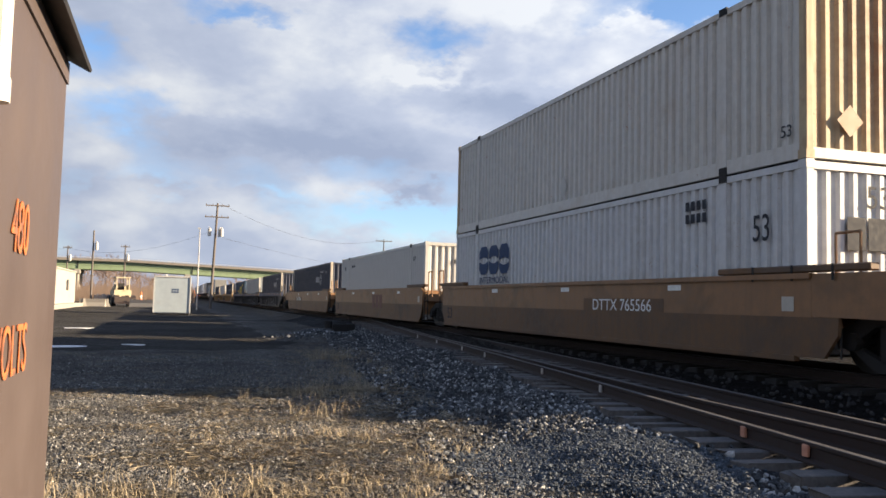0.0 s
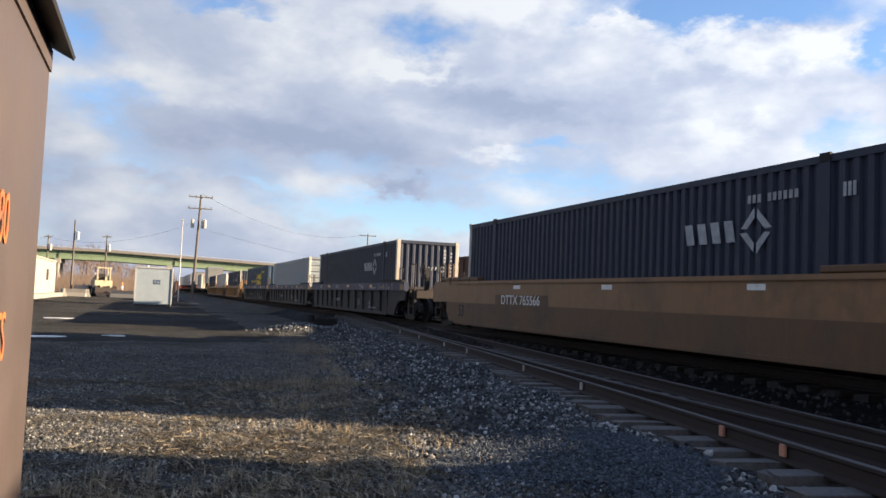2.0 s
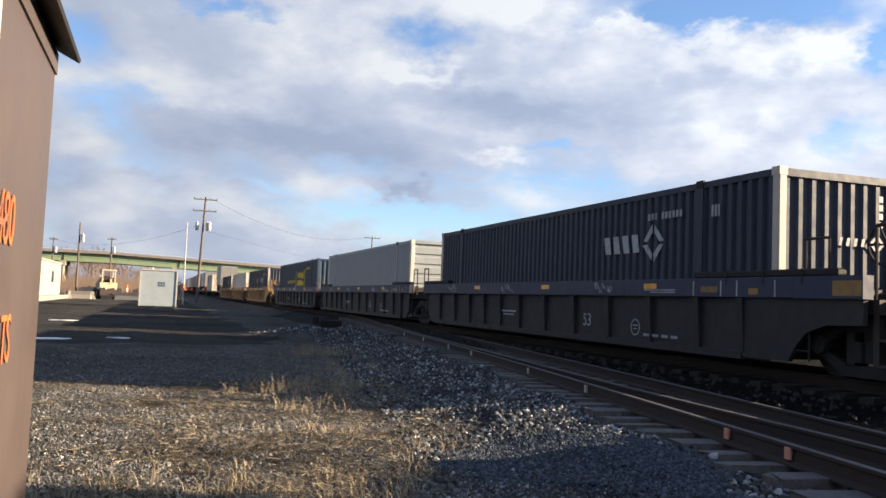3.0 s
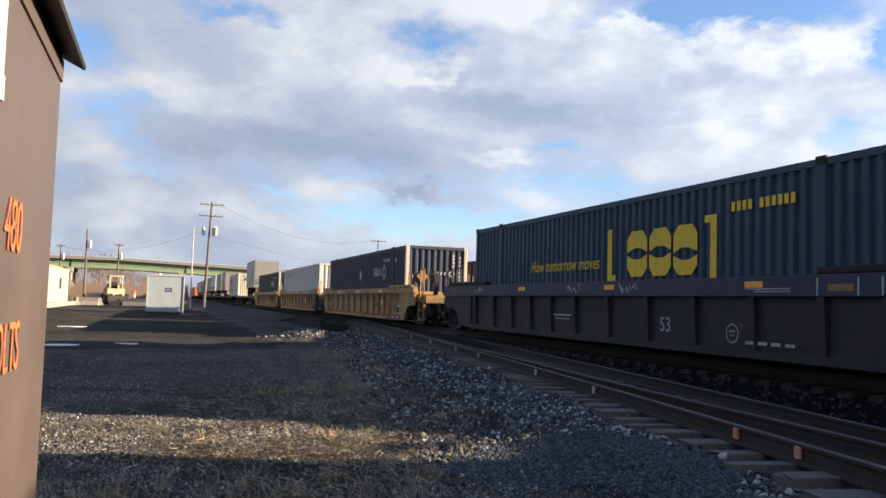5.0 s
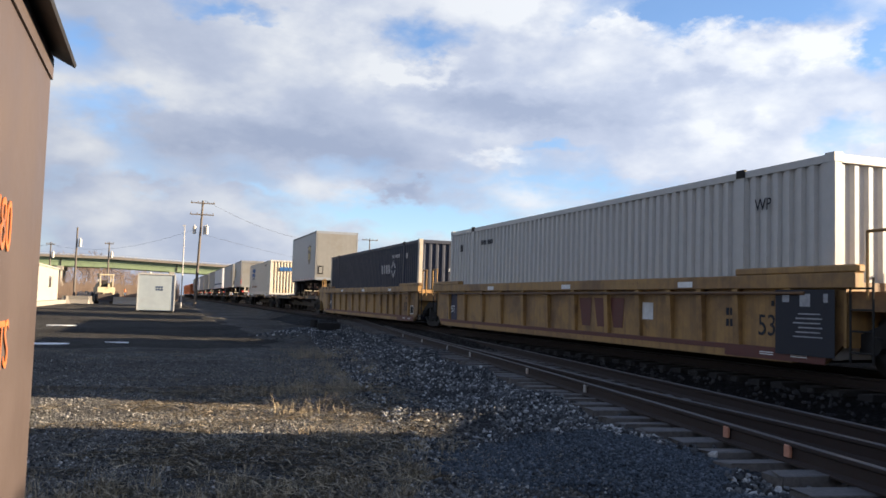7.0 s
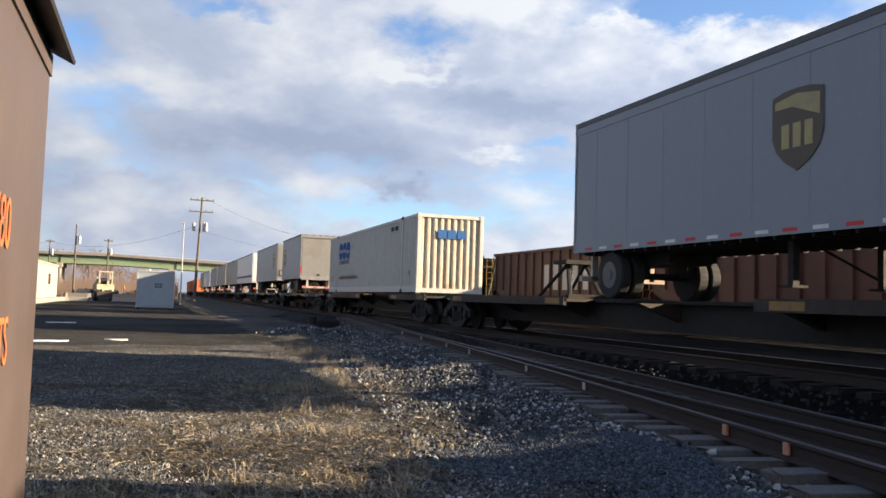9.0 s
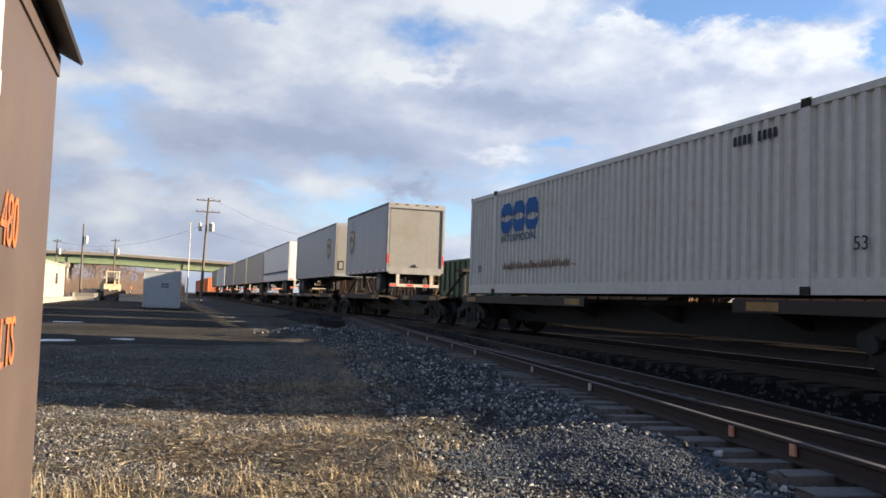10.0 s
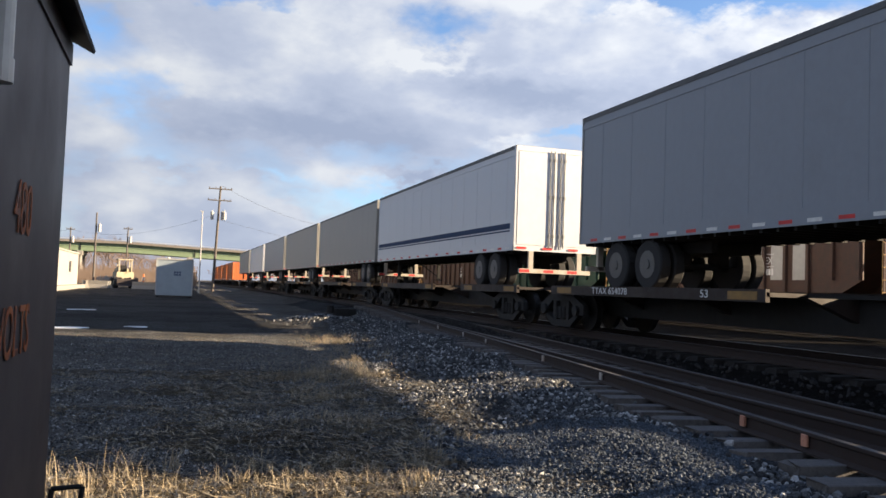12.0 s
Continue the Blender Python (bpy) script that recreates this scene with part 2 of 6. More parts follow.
RUST = (0.16, 0.065, 0.03)
GRIME = (0.06, 0.05, 0.045)
M = dict(
    white_box=mat("white_container_paint", (0.51, 0.515, 0.52), 0.5, vary=0.12, stain=(0.36, 0.34, 0.31), stain_at=0.56, streak=0.35, bump=0.05, flake=(0.30, 0.17, 0.09)),
    cream_box=mat("cream_container_paint", (0.515, 0.50, 0.465), 0.5, vary=0.12, stain=(0.40, 0.34, 0.27), stain_at=0.58, streak=0.4, bump=0.05, flake=(0.28, 0.12, 0.05)),
    clean_box=mat("pale_grey_container_paint", (0.445, 0.44, 0.425), 0.45, vary=0.06, stain=(0.42, 0.42, 0.41), stain_at=0.62, streak=0.15, bump=0.03),
    navy_box=mat("navy_container_paint", (0.014, 0.021, 0.045), 0.62, vary=0.2, stain=(0.026, 0.032, 0.05), stain_at=0.6, streak=0.25, bump=0.04),
    blue_box=mat("dark_blue_container_paint", (0.015, 0.040, 0.078), 0.6, vary=0.2, stain=(0.05, 0.06, 0.07), stain_at=0.58, streak=0.25, bump=0.04),
    grey_box=mat("grey_container_paint", (0.261, 0.287, 0.304), 0.5, vary=0.12, stain=(0.2, 0.2, 0.2), stain_at=0.6, streak=0.2, bump=0.04),
    orange_box=mat("orange_container_paint", (0.55, 0.15, 0.035), 0.5, vary=0.15, stain=(0.2, 0.08, 0.04), stain_at=0.6, streak=0.2),
    rusty_end=mat("rust_streaked_cream_paint", (0.40, 0.31, 0.19), 0.6, vary=0.15, stain=(0.20, 0.10, 0.042), stain_at=0.51, streak=0.8, bump=0.05, flake=(0.16, 0.07, 0.03)),
    rust_tinged=mat("rust_tinged_cream_paint", (0.47, 0.42, 0.33), 0.6, vary=0.15, stain=(0.27, 0.15, 0.07), stain_at=0.57, streak=0.55, bump=0.05, flake=(0.20, 0.09, 0.04)),
    white_post=mat("white_post_paint", (0.43, 0.40, 0.345), 0.5, vary=0.1, stain=(0.36, 0.25, 0.13), stain_at=0.55, streak=0.4),
    tan=mat("tan_car_paint", (0.225, 0.118, 0.050), 0.55, vary=0.14, stain=(0.13, 0.075, 0.035), stain_at=0.50, streak=0.35, bump=0.05, flake=(0.12, 0.06, 0.03)),
    tan_low=mat("tan_car_paint_grimy", (0.125, 0.066, 0.027), 0.65, vary=0.2, stain=(0.07, 0.045, 0.028), stain_at=0.48, streak=0.4, bump=0.06),
    yellow=mat("yellow_car_paint", (0.33, 0.195, 0.065), 0.6, vary=0.2, stain=(0.13, 0.075, 0.038), stain_at=0.46, streak=0.6, bump=0.05, flake=(0.16, 0.07, 0.035)),
    slate=mat("slate_car_paint", (0.0145, 0.0145, 0.017), 0.72, vary=0.3, stain=(0.026, 0.022, 0.02), stain_at=0.52, streak=0.4, bump=0.06, flake=(0.10, 0.05, 0.03)),
    blue_band=mat("blue_car_band_paint", (0.016, 0.023, 0.060), 0.62, vary=0.2, stain=(0.05, 0.045, 0.045), stain_at=0.56, streak=0.3, bump=0.04),
    grimy=mat("black_grimy_steel", (0.011, 0.010, 0.0095), 0.8, vary=0.35, stain=(0.022, 0.018, 0.015), stain_at=0.55, bump=0.1),
    spine=mat("brown_spine_paint", (0.022, 0.013, 0.010), 0.7, vary=0.25, stain=(0.04, 0.03, 0.025), stain_at=0.5, streak=0.3, bump=0.08),
    spine_yellow=mat("ochre_reflective_paint", (0.26, 0.15, 0.04), 0.6, vary=0.25, stain=(0.09, 0.06, 0.035), stain_at=0.5),
    trailer=mat("trailer_aluminium_white", (0.235, 0.261, 0.304), 0.42, vary=0.06, stain=(0.21, 0.23, 0.26), stain_at=0.58, streak=0.3, bump=0.02),
    trailer_end=mat("trailer_end_panel", (0.205, 0.205, 0.198), 0.45, vary=0.08, stain=(0.175, 0.165, 0.145), stain_at=0.56, streak=0.35),
    trailer_white=mat("trailer_bright_white", (0.592, 0.609, 0.644), 0.4, vary=0.04, stain=(0.62, 0.61, 0.6), stain_at=0.62, streak=0.15),
    trailer_beige=mat("trailer_beige", (0.313, 0.304, 0.278), 0.5, vary=0.08, stain=(0.35, 0.32, 0.28), stain_at=0.56, streak=0.3),
    alloy=mat("dull_aluminium_rail", (0.25, 0.25, 0.25), 0.55, 0.3, vary=0.15, stain=(0.2, 0.19, 0.18), stain_at=0.6),
    roof_edge=mat("weathered_roof_edge", (0.10, 0.105, 0.11), 0.6, vary=0.25, stain=(0.05, 0.05, 0.05), stain_at=0.55),
    rubber=mat("tyre_rubber", (0.022, 0.022, 0.023), 0.85, vary=0.3, bump=0.1),
    hub=mat("pale_wheel_hub", (0.10, 0.10, 0.10), 0.5, 0.2, vary=0.2, stain=GRIME, stain_at=0.55),
    wheel=mat("worn_wheel_steel", (0.020, 0.018, 0.017), 0.6, 0.5, vary=0.3, stain=(0.05, 0.04, 0.035)),
    hopper=mat("oxide_red_hopper_paint", (0.088, 0.033, 0.023), 0.7, vary=0.25, stain=(0.06, 0.03, 0.022), stain_at=0.52, streak=0.4, bump=0.06),
    hopper_dark=mat("dark_grey_hopper_paint", (0.022, 0.022, 0.025), 0.7, vary=0.25, stain=(0.05, 0.04, 0.035), stain_at=0.55, streak=0.3),
    hopper_brown=mat("brown_hopper_paint", (0.082, 0.042, 0.028), 0.7, vary=0.25, stain=(0.05, 0.03, 0.022), stain_at=0.52, streak=0.4),
    hopper_green=mat("green_hopper_paint", (0.02, 0.055, 0.035), 0.7, vary=0.25, stain=(0.04, 0.035, 0.03), stain_at=0.55, streak=0.3),
    rust=mat("rust_bleed", (0.20, 0.10, 0.05), 0.8, grain=14, vary=0.35),
    rail=mat("rail_steel_side", (0.026, 0.016, 0.013), 0.92, 0.0, grain=14, vary=0.3, stain=(0.03, 0.022, 0.02), bump=0.1),
    rail_top=mat("rail_head_polished", (0.13, 0.128, 0.13), 0.45, 0.85, grain=20, vary=0.2, stain=(0.10, 0.07, 0.06), stain_at=0.55),
    tie=mat("creosoted_timber", (0.10, 0.092, 0.088), 0.85, grain=22, vary=0.4, stain=(0.055, 0.05, 0.047), stain_at=0.56, bump=0.3, bump_scale=25),
    tie_dark=mat("near_black_timber", (0.016, 0.014, 0.013), 0.9, grain=22, vary=0.4, bump=0.3, bump_scale=25),
    rail_dull=mat("rail_head_dull", (0.075, 0.07, 0.07), 0.62, 0.3, grain=20, vary=0.3, stain=(0.035, 0.028, 0.025), stain_at=0.5),
    plate=mat("galvanised_plate", (0.42, 0.40, 0.38), 0.55, 0.3, vary=0.2, stain=(0.3, 0.16, 0.09), stain_at=0.55),
    plate_rust=mat("orange_marker_plate", (0.46, 0.22, 0.14), 0.6, vary=0.2, stain=(0.34, 0.14, 0.08), stain_at=0.55),
    cabinet=mat("brown_enamel_cabinet", (0.062, 0.047, 0.044), 0.55, grain=3, vary=0.06, stain=(0.054, 0.042, 0.040), stain_at=0.55, bump=0.02, bump_scale=120),
    cabinet_roof=mat("dark_cabinet_roof", (0.016, 0.015, 0.016), 0.6, vary=0.2),
    orange_ink=mat("orange_stencil_paint", (0.40, 0.115, 0.03), 0.7, grain=30, vary=0.25, stain=(0.085, 0.05, 0.04), stain_at=0.47, stain_scale=14.0),
    conduit=mat("pale_conduit", (0.62, 0.60, 0.55), 0.45, 0.2, vary=0.1, stain=(0.35, 0.3, 0.25)),
    hut=mat("white_block_wall", (0.30, 0.285, 0.26), 0.8, grain=2, vary=0.08, stain=(0.30, 0.27, 0.23), stain_at=0.56, streak=0.3),
    shelter=mat("pale_shelter_panel", (0.29, 0.335, 0.37), 0.5, grain=2, vary=0.08, stain=(0.27, 0.29, 0.31), stain_at=0.6, streak=0.2),
    concrete=mat("weathered_concrete", (0.261, 0.244, 0.217), 0.85, vary=0.15, stain=(0.28, 0.26, 0.23), stain_at=0.52, streak=0.4, bump=0.1),
    parapet=mat("bridge_parapet_concrete", (0.20, 0.185, 0.165), 0.85, vary=0.15, stain=(0.13, 0.11, 0.09), stain_at=0.52, streak=0.4),
    girder=mat("pale_green_girder_paint", (0.19, 0.25, 0.15), 0.6, grain=1, vary=0.1, stain=(0.09, 0.11, 0.07), stain_at=0.56, streak=0.2),
    pole=mat("weathered_pole_wood", (0.105, 0.09, 0.08), 0.85, vary=0.25, stain=(0.07, 0.06, 0.052)),
    pole_pale=mat("pale_light_pole", (0.38, 0.375, 0.365), 0.6, vary=0.1),
    steel_grey=mat("grey_transformer_steel", (0.40, 0.39, 0.37), 0.5, 0.2, vary=0.1),
    wire=mat("black_cable", (0.03, 0.03, 0.032), 0.6),
    loader=mat("loader_yellow", (0.40, 0.345, 0.235), 0.6, vary=0.2, stain=(0.18, 0.13, 0.07)),
    glass=mat("dark_cab_glass", (0.03, 0.035, 0.04), 0.1),
    twig=mat("bare_winter_twig", (0.20, 0.145, 0.11), 0.9, grain=0.2, vary=0.3),
    straw=mat("dry_straw", (0.33, 0.27, 0.175), 0.8, grain=3, vary=0.4, stain=(0.17, 0.125, 0.075), stain_at=0.5),
    ice=mat("thin_ice_and_snow", (0.78, 0.80, 0.84), 0.45, grain=6, vary=0.08, stain=(0.55, 0.56, 0.58)),
    ink_white=mat("white_marking_paint", (0.72, 0.72, 0.70), 0.86, grain=12, vary=0.15, stain=(0.4, 0.38, 0.35), stain_at=0.58),
    ink_grey=mat("worn_white_marking", (0.34, 0.35, 0.37), 0.6, grain=9, vary=0.3, stain=(0.14, 0.15, 0.18), stain_at=0.5),
    ink_black=mat("black_marking_paint", (0.025, 0.027, 0.035), 0.86, grain=12, vary=0.2),
    ink_navy=mat("navy_marking_paint", (0.03, 0.055, 0.12), 0.86, grain=12, vary=0.2, stain=(0.12, 0.14, 0.19), stain_at=0.62),
    ink_blue=mat("blue_marking_paint", (0.02, 0.10, 0.30), 0.86, grain=12, vary=0.2, stain=(0.2, 0.27, 0.38), stain_at=0.64),
    ink_yellow=mat("yellow_marking_paint", (0.70, 0.50, 0.05), 0.86, grain=12, vary=0.15, stain=(0.3, 0.24, 0.1), stain_at=0.6),
    ink_maroon=mat("maroon_marking_paint", (0.105, 0.032, 0.026), 0.6, grain=12, vary=0.2),
    ink_red=mat("red_reflective_tape", (0.55, 0.03, 0.03), 0.5),
    faded_gold=mat("faded_gold_paint", (0.40, 0.34, 0.15), 0.6, vary=0.15, stain=(0.25, 0.24, 0.2)),
    shield=mat("brown_shield_paint", (0.085, 0.065, 0.045), 0.5, vary=0.1),
    amber=mat("amber_reflector", (0.75, 0.36, 0.03), 0.4),
)

# ======================================================================
# mesh helpers
# ======================================================================


def box(bm, x0, x1, y0, y1, z0, z1):
    vs = [bm.verts.new(p) for p in ((x0, y0, z0), (x1, y0, z0), (x1, y1, z0), (x0, y1, z0), (x0, y0, z1), (x1, y0, z1), (x1, y1, z1), (x0, y1, z1))]
    for f in ((3, 2, 1, 0), (4, 5, 6, 7), (0, 1, 5, 4), (1, 2, 6, 5), (2, 3, 7, 6), (3, 0, 4, 7)):
        bm.faces.new([vs[i] for i in f])


def tube(bm, a, b, r, seg=8, r2=None):
    a, b = Vector(a), Vector(b)
    r2 = r if r2 is None else r2
    w = (b - a).normalized()
    u = w.orthogonal().normalized()
    v = w.cross(u)
    ring = lambda c, rr: [bm.verts.new(c + (u * math.cos(2 * math.pi * i / seg) + v * math.sin(2 * math.pi * i / seg)) * rr) for i in range(seg)]
    p, q = ring(a, r), ring(b, r2)
    for i in range(seg):
        bm.faces.new((p[i], p[(i + 1) % seg], q[(i + 1) % seg], q[i]))
    bm.faces.new(list(reversed(p))), bm.faces.new(q)


def prism(bm, outline, lo, hi, axis="x"):
    """A flat outline drawn out along an axis. Outline points: (y, z) for x, (x, z) for y, (x, y) for z."""
    def at(p, d):
        return {"x": (d, p[0], p[1]), "y": (p[0], d, p[1]), "z": (p[0], p[1], d)}[axis]
    a, b = [bm.verts.new(at(p, lo)) for p in outline], [bm.verts.new(at(p, hi)) for p in outline]
    n = len(outline)
    for i in range(n):
        bm.faces.new((a[i], a[(i + 1) % n], b[(i + 1) % n], b[i]))
    bm.faces.new(list(reversed(a))), bm.faces.new(b)


def mesh_of(bm, name, material, smooth=False):
    bmesh.ops.recalc_face_normals(bm, faces=bm.faces)
    me = bpy.data.meshes.new(name)
    bm.to_mesh(me)
    bm.free()
    me.materials.append(material)
    if smooth:
        me.polygons.foreach_set("use_smooth", [True] * len(me.polygons))
    return me


def part(name, bm, material, parent=None, label="", smooth=False):
    ob = new(name, mesh_of(bm, name, material, smooth))
    if parent is not None:
        ob.parent = parent
    if label:
        ob["label"] = label
    return ob


def thing(name, label, category, at, group="", kind=""):
    ob = new(name)
    ob.empty_display_size = 0.3
    ob.matrix_world = at
    return tagged(ob, label, category, group, kind)


def words(name, text, size, material, parent, m, label="", depth=0.002, squeeze=1.0, slant=0.0):
    """Lettering in the built-in font, as a thin mesh."""
    cu = bpy.data.curves.new(name, "FONT")
    cu.body, cu.size, cu.extrude, cu.align_x, cu.align_y = text, size, depth, "CENTER", "CENTER"
    cu.shear = slant
    tmp = bpy.data.objects.new(name, cu)
    scene.collection.objects.link(tmp)
    me = bpy.data.meshes.new_from_object(tmp.evaluated_get(bpy.context.evaluated_depsgraph_get()))
    bpy.data.objects.remove(tmp)
    me.transform(Matrix.Diagonal((squeeze, 1, 1, 1)))
    me.materials.clear()
    me.materials.append(material)
    ob = new(name, me)
    ob.parent, ob.matrix_local = parent, m
    if label:
        ob["label"] = label
    return ob


def side_m(x, y, z):
    """Pose of lettering on a face that looks towards -x, read from there."""
    return Matrix.Translation((x, y, z)) @ Matrix(((0, 0, -1, 0), (-1, 0, 0, 0), (0, 1, 0, 0), (0, 0, 0, 1)))


def front_m(x, y, z):
    """Pose of lettering on a face that looks towards -y."""
    return Matrix.Translation((x, y, z)) @ pose(0, 0, 0, 90)


# ======================================================================
# ground and tracks
# ======================================================================
RAIL = 0.63            # top of rail, main track
BED = 0.425            # top of ballast, main track
SIDE_RAIL = 0.45       # the turnout lies lower
SIDE_BED = 0.19
MAIN_X = 10.22         # centre of the main track
FAR_X = 20.6           # centre of the siding with hoppers
SPEED = 21.11


def turnout(y):
    """x of the near rail of the diverging track."""
    u = min(y, 43.0) - 5.5
    return 4.96 + 0.157 * u - 0.00105 * u * u


def smooth_step(f):
    f = min(1.0, max(0.0, f))
    return f * f * (3 - 2 * f)


def main_lift(x):
    """The main track's bed stands higher than the turnout's."""
    return (RAIL - SIDE_RAIL) * smooth_step((x - MAIN_X + 2.4) / 1.1)


def side_rail(y):
    """Top of the turnout's rails, which climb to the main track."""
    return SIDE_RAIL + (RAIL - SIDE_RAIL) * smooth_step((y - 24.0) / 18.0)


def ground_z(x, y):
    edge = turnout(y) - 0.55
    f = smooth_step((x - edge + 1.7) / 1.7)
    z = SIDE_BED * f + main_lift(x)
    z += 0.035 * noise.noise((x * 0.5, y * 0.35, 1.0)) * (1 - f)
    z += 0.022 * noise.noise((x * 2.1, y * 2.1, 4.0))
    for hx, hy, hr, hh in ((5.2, 31.0, 1.5, 0.34), (3.7, 6.7, 1.1, 0.09), (4.5, 10.4, 1.0, 0.12), (4.9, 14.6, 1.1, 0.17), (5.7, 19.6, 1.3, 0.18), (7.0, 27.0, 1.3, 0.16)):
        z += hh * math.exp(-((x - hx) ** 2 + (y - hy) ** 2) / hr ** 2)
    return z


def graded(fine_lo, fine_hi, step, far_lo, far_hi, grow=1.22):
    out = list(np.arange(fine_lo, fine_hi + 1e-6, step))
    d, v = step, fine_hi
    while v < far_hi:
        d *= grow
        v += d
        out.append(min(v, far_hi))
    d, v = step, fine_lo
    while v > far_lo:
        d *= grow
        v -= d
        out.insert(0, max(v, far_lo))
    return out


def ground_material(name, stones, soil_a, soil_b, straw_col, straw_at, scale):
    m = bpy.data.materials.new(name)
    m.use_nodes = True
    m.node_tree.nodes.clear()
    g = Nodes(m.node_tree)
    tc = g.add("ShaderNodeTexCoord")
    p = tc.outputs["Object"]
    vor = g.add("ShaderNodeTexVoronoi", Scale=scale)
    g.link(p, vor.inputs["Vector"])
    sep = g.add("ShaderNodeSeparateColor")
    g.link(vor.outputs["Color"], sep.inputs[0])
    pebble = g.ramp(sep.outputs[0], tuple(zip((0.0, 0.55, 0.9, 1.0), stones)))
    soil = g.ramp(g.noise(p, 9.0, 8.0, 0.7), ((0.3, soil_a), (0.7, soil_b)))
    patch = g.ramp(g.noise(p, 0.6, 9.0, 0.68, 0.3), ((0.42, 0.0), (0.58, 1.0)))
    fine = g.add("ShaderNodeTexVoronoi", Scale=scale * 2.7)
    g.link(p, fine.inputs["Vector"])
    sep2 = g.add("ShaderNodeSeparateColor")
    g.link(fine.outputs["Color"], sep2.inputs[0])
    grit = g.ramp(sep2.outputs[1], tuple(zip((0.0, 0.5, 0.86, 1.0), stones)))
    pebble = g.mix(0.55, pebble, grit)
    speck = g.ramp(sep2.outputs[2], ((0.0, 0.45), (0.6, 1.0), (1.0, 1.9)))
    soil = g.mix(1.0, soil, speck, "MULTIPLY")
    col = g.mix(g.math("MULTIPLY", patch, 0.7), pebble, soil)
    straw = g.ramp(g.noise(p, 1.0, 12.0, 0.78, 0.6), ((straw_at, 0.0), (straw_at + 0.12, 0.9)))
    col = g.mix(straw, col, straw_col)
    damp = g.ramp(g.noise(p, 0.2, 5.0, 0.55), ((0.45, 0.0), (0.62, 0.45)))
    col = g.mix(damp, col, tuple(c * 0.6 for c in soil_a))
    b = g.add("ShaderNodeBsdfPrincipled", Roughness=0.92)
    b.inputs["Specular IOR Level"].default_value = 0.04
    g.link(col, b.inputs["Base Color"])
    h = g.math("ADD", g.math("ADD", g.math("MULTIPLY", vor.outputs["Distance"], -1.2), g.math("MULTIPLY", fine.outputs["Distance"], -0.7)), g.math("MULTIPLY", g.noise(p, 14.0, 8.0, 0.7), 1.4))
    bp = g.add("ShaderNodeBump", Strength=1.0, Distance=0.05)
    g.link(h, bp.inputs["Height"])
    g.link(bp.outputs[0], b.inputs["Normal"])
    out = g.add("ShaderNodeOutputMaterial")
    g.link(b.outputs[0], out.inputs[0])
    return m


M["ground"] = ground_material("yard_gravel", ((0.028, 0.028, 0.028), (0.10, 0.099, 0.097), (0.26, 0.256, 0.245), (0.48, 0.47, 0.45)), (0.030, 0.029, 0.028), (0.165, 0.153, 0.135), (0.30, 0.235, 0.145), 0.55, 22.0)
M["packed"] = ground_material("packed_yard_surface", ((0.032, 0.032, 0.033), (0.056, 0.056, 0.055), (0.10, 0.098, 0.095), (0.21, 0.206, 0.20)), (0.020, 0.0195, 0.019), (0.088, 0.083, 0.076), (0.15, 0.125, 0.085), 0.62, 22.0)
M["shoulder"] = ground_material("ballast_shoulder", ((0.016, 0.018, 0.022), (0.045, 0.049, 0.056), (0.10, 0.107, 0.116), (0.22, 0.22, 0.22)), (0.016, 0.016, 0.017), (0.05, 0.05, 0.05), (0.12, 0.09, 0.06), 0.66, 17.0)
# near-black ground from the turnout's near rail across to the siding
M["bed"] = ground_material("dark_ballast_bed", ((0.006, 0.006, 0.006), (0.013, 0.012, 0.012), (0.026, 0.025, 0.024), (0.055, 0.052, 0.05)), (0.006, 0.005, 0.005), (0.016, 0.014, 0.013), (0.022, 0.018, 0.014), 0.62, 17.0)


def build_ground():
    xs, ys = graded(-9.0, 9.0, 0.16, -2500, 2500), graded(1.5, 34.0, 0.18, -600, 3500, 1.15)
    nx, ny = len(xs), len(ys)
    vs = [(x, y, ground_z(x, y)) for y in ys for x in xs]
    fs = [(j * nx + i, j * nx + i + 1, (j + 1) * nx + i + 1, (j + 1) * nx + i) for j in range(ny - 1) for i in range(nx - 1)]
    me = bpy.data.meshes.new("ground")
    me.from_pydata(vs, [], fs)
    for k in ("ground", "shoulder", "bed", "packed"):
        me.materials.append(M[k])
    kinds = []
    for j in range(ny - 1):
        for i in range(nx - 1):
            x, y = (xs[i] + xs[i + 1]) / 2, (ys[j] + ys[j + 1]) / 2
            d = x - turnout(y) + 0.25 * noise.noise((x * 1.7, y * 1.7, 9.0))
            road = y > 24.5 + 1.5 * noise.noise((x * 0.3, y * 0.3, 2.0)) and -40 < x < min(3.6, turnout(y) - 3.6) + 0.8 * noise.noise((x, y * 0.4, 5.0)) and y < 190
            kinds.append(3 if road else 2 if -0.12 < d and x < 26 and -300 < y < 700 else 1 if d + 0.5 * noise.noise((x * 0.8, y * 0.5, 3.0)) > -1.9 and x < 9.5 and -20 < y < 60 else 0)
    me.polygons.foreach_set("material_index", kinds)
    me.polygons.foreach_set("use_smooth", [True] * len(fs))
    tagged(new("ground", me), "grey gravel yard with dry grass patches", "ground", kind="structure")


build_ground()

RAIL_SECTION = ((-0.07, -0.17), (0.07, -0.17), (0.07, -0.155), (0.014, -0.13), (0.012, -0.045), (0.036, -0.03), (0.036, -0.004), (0.03, 0.0), (-0.03, 0.0), (-0.036, -0.004), (-0.036, -0.03), (-0.012, -0.045), (-0.014, -0.13), (-0.07, -0.155))


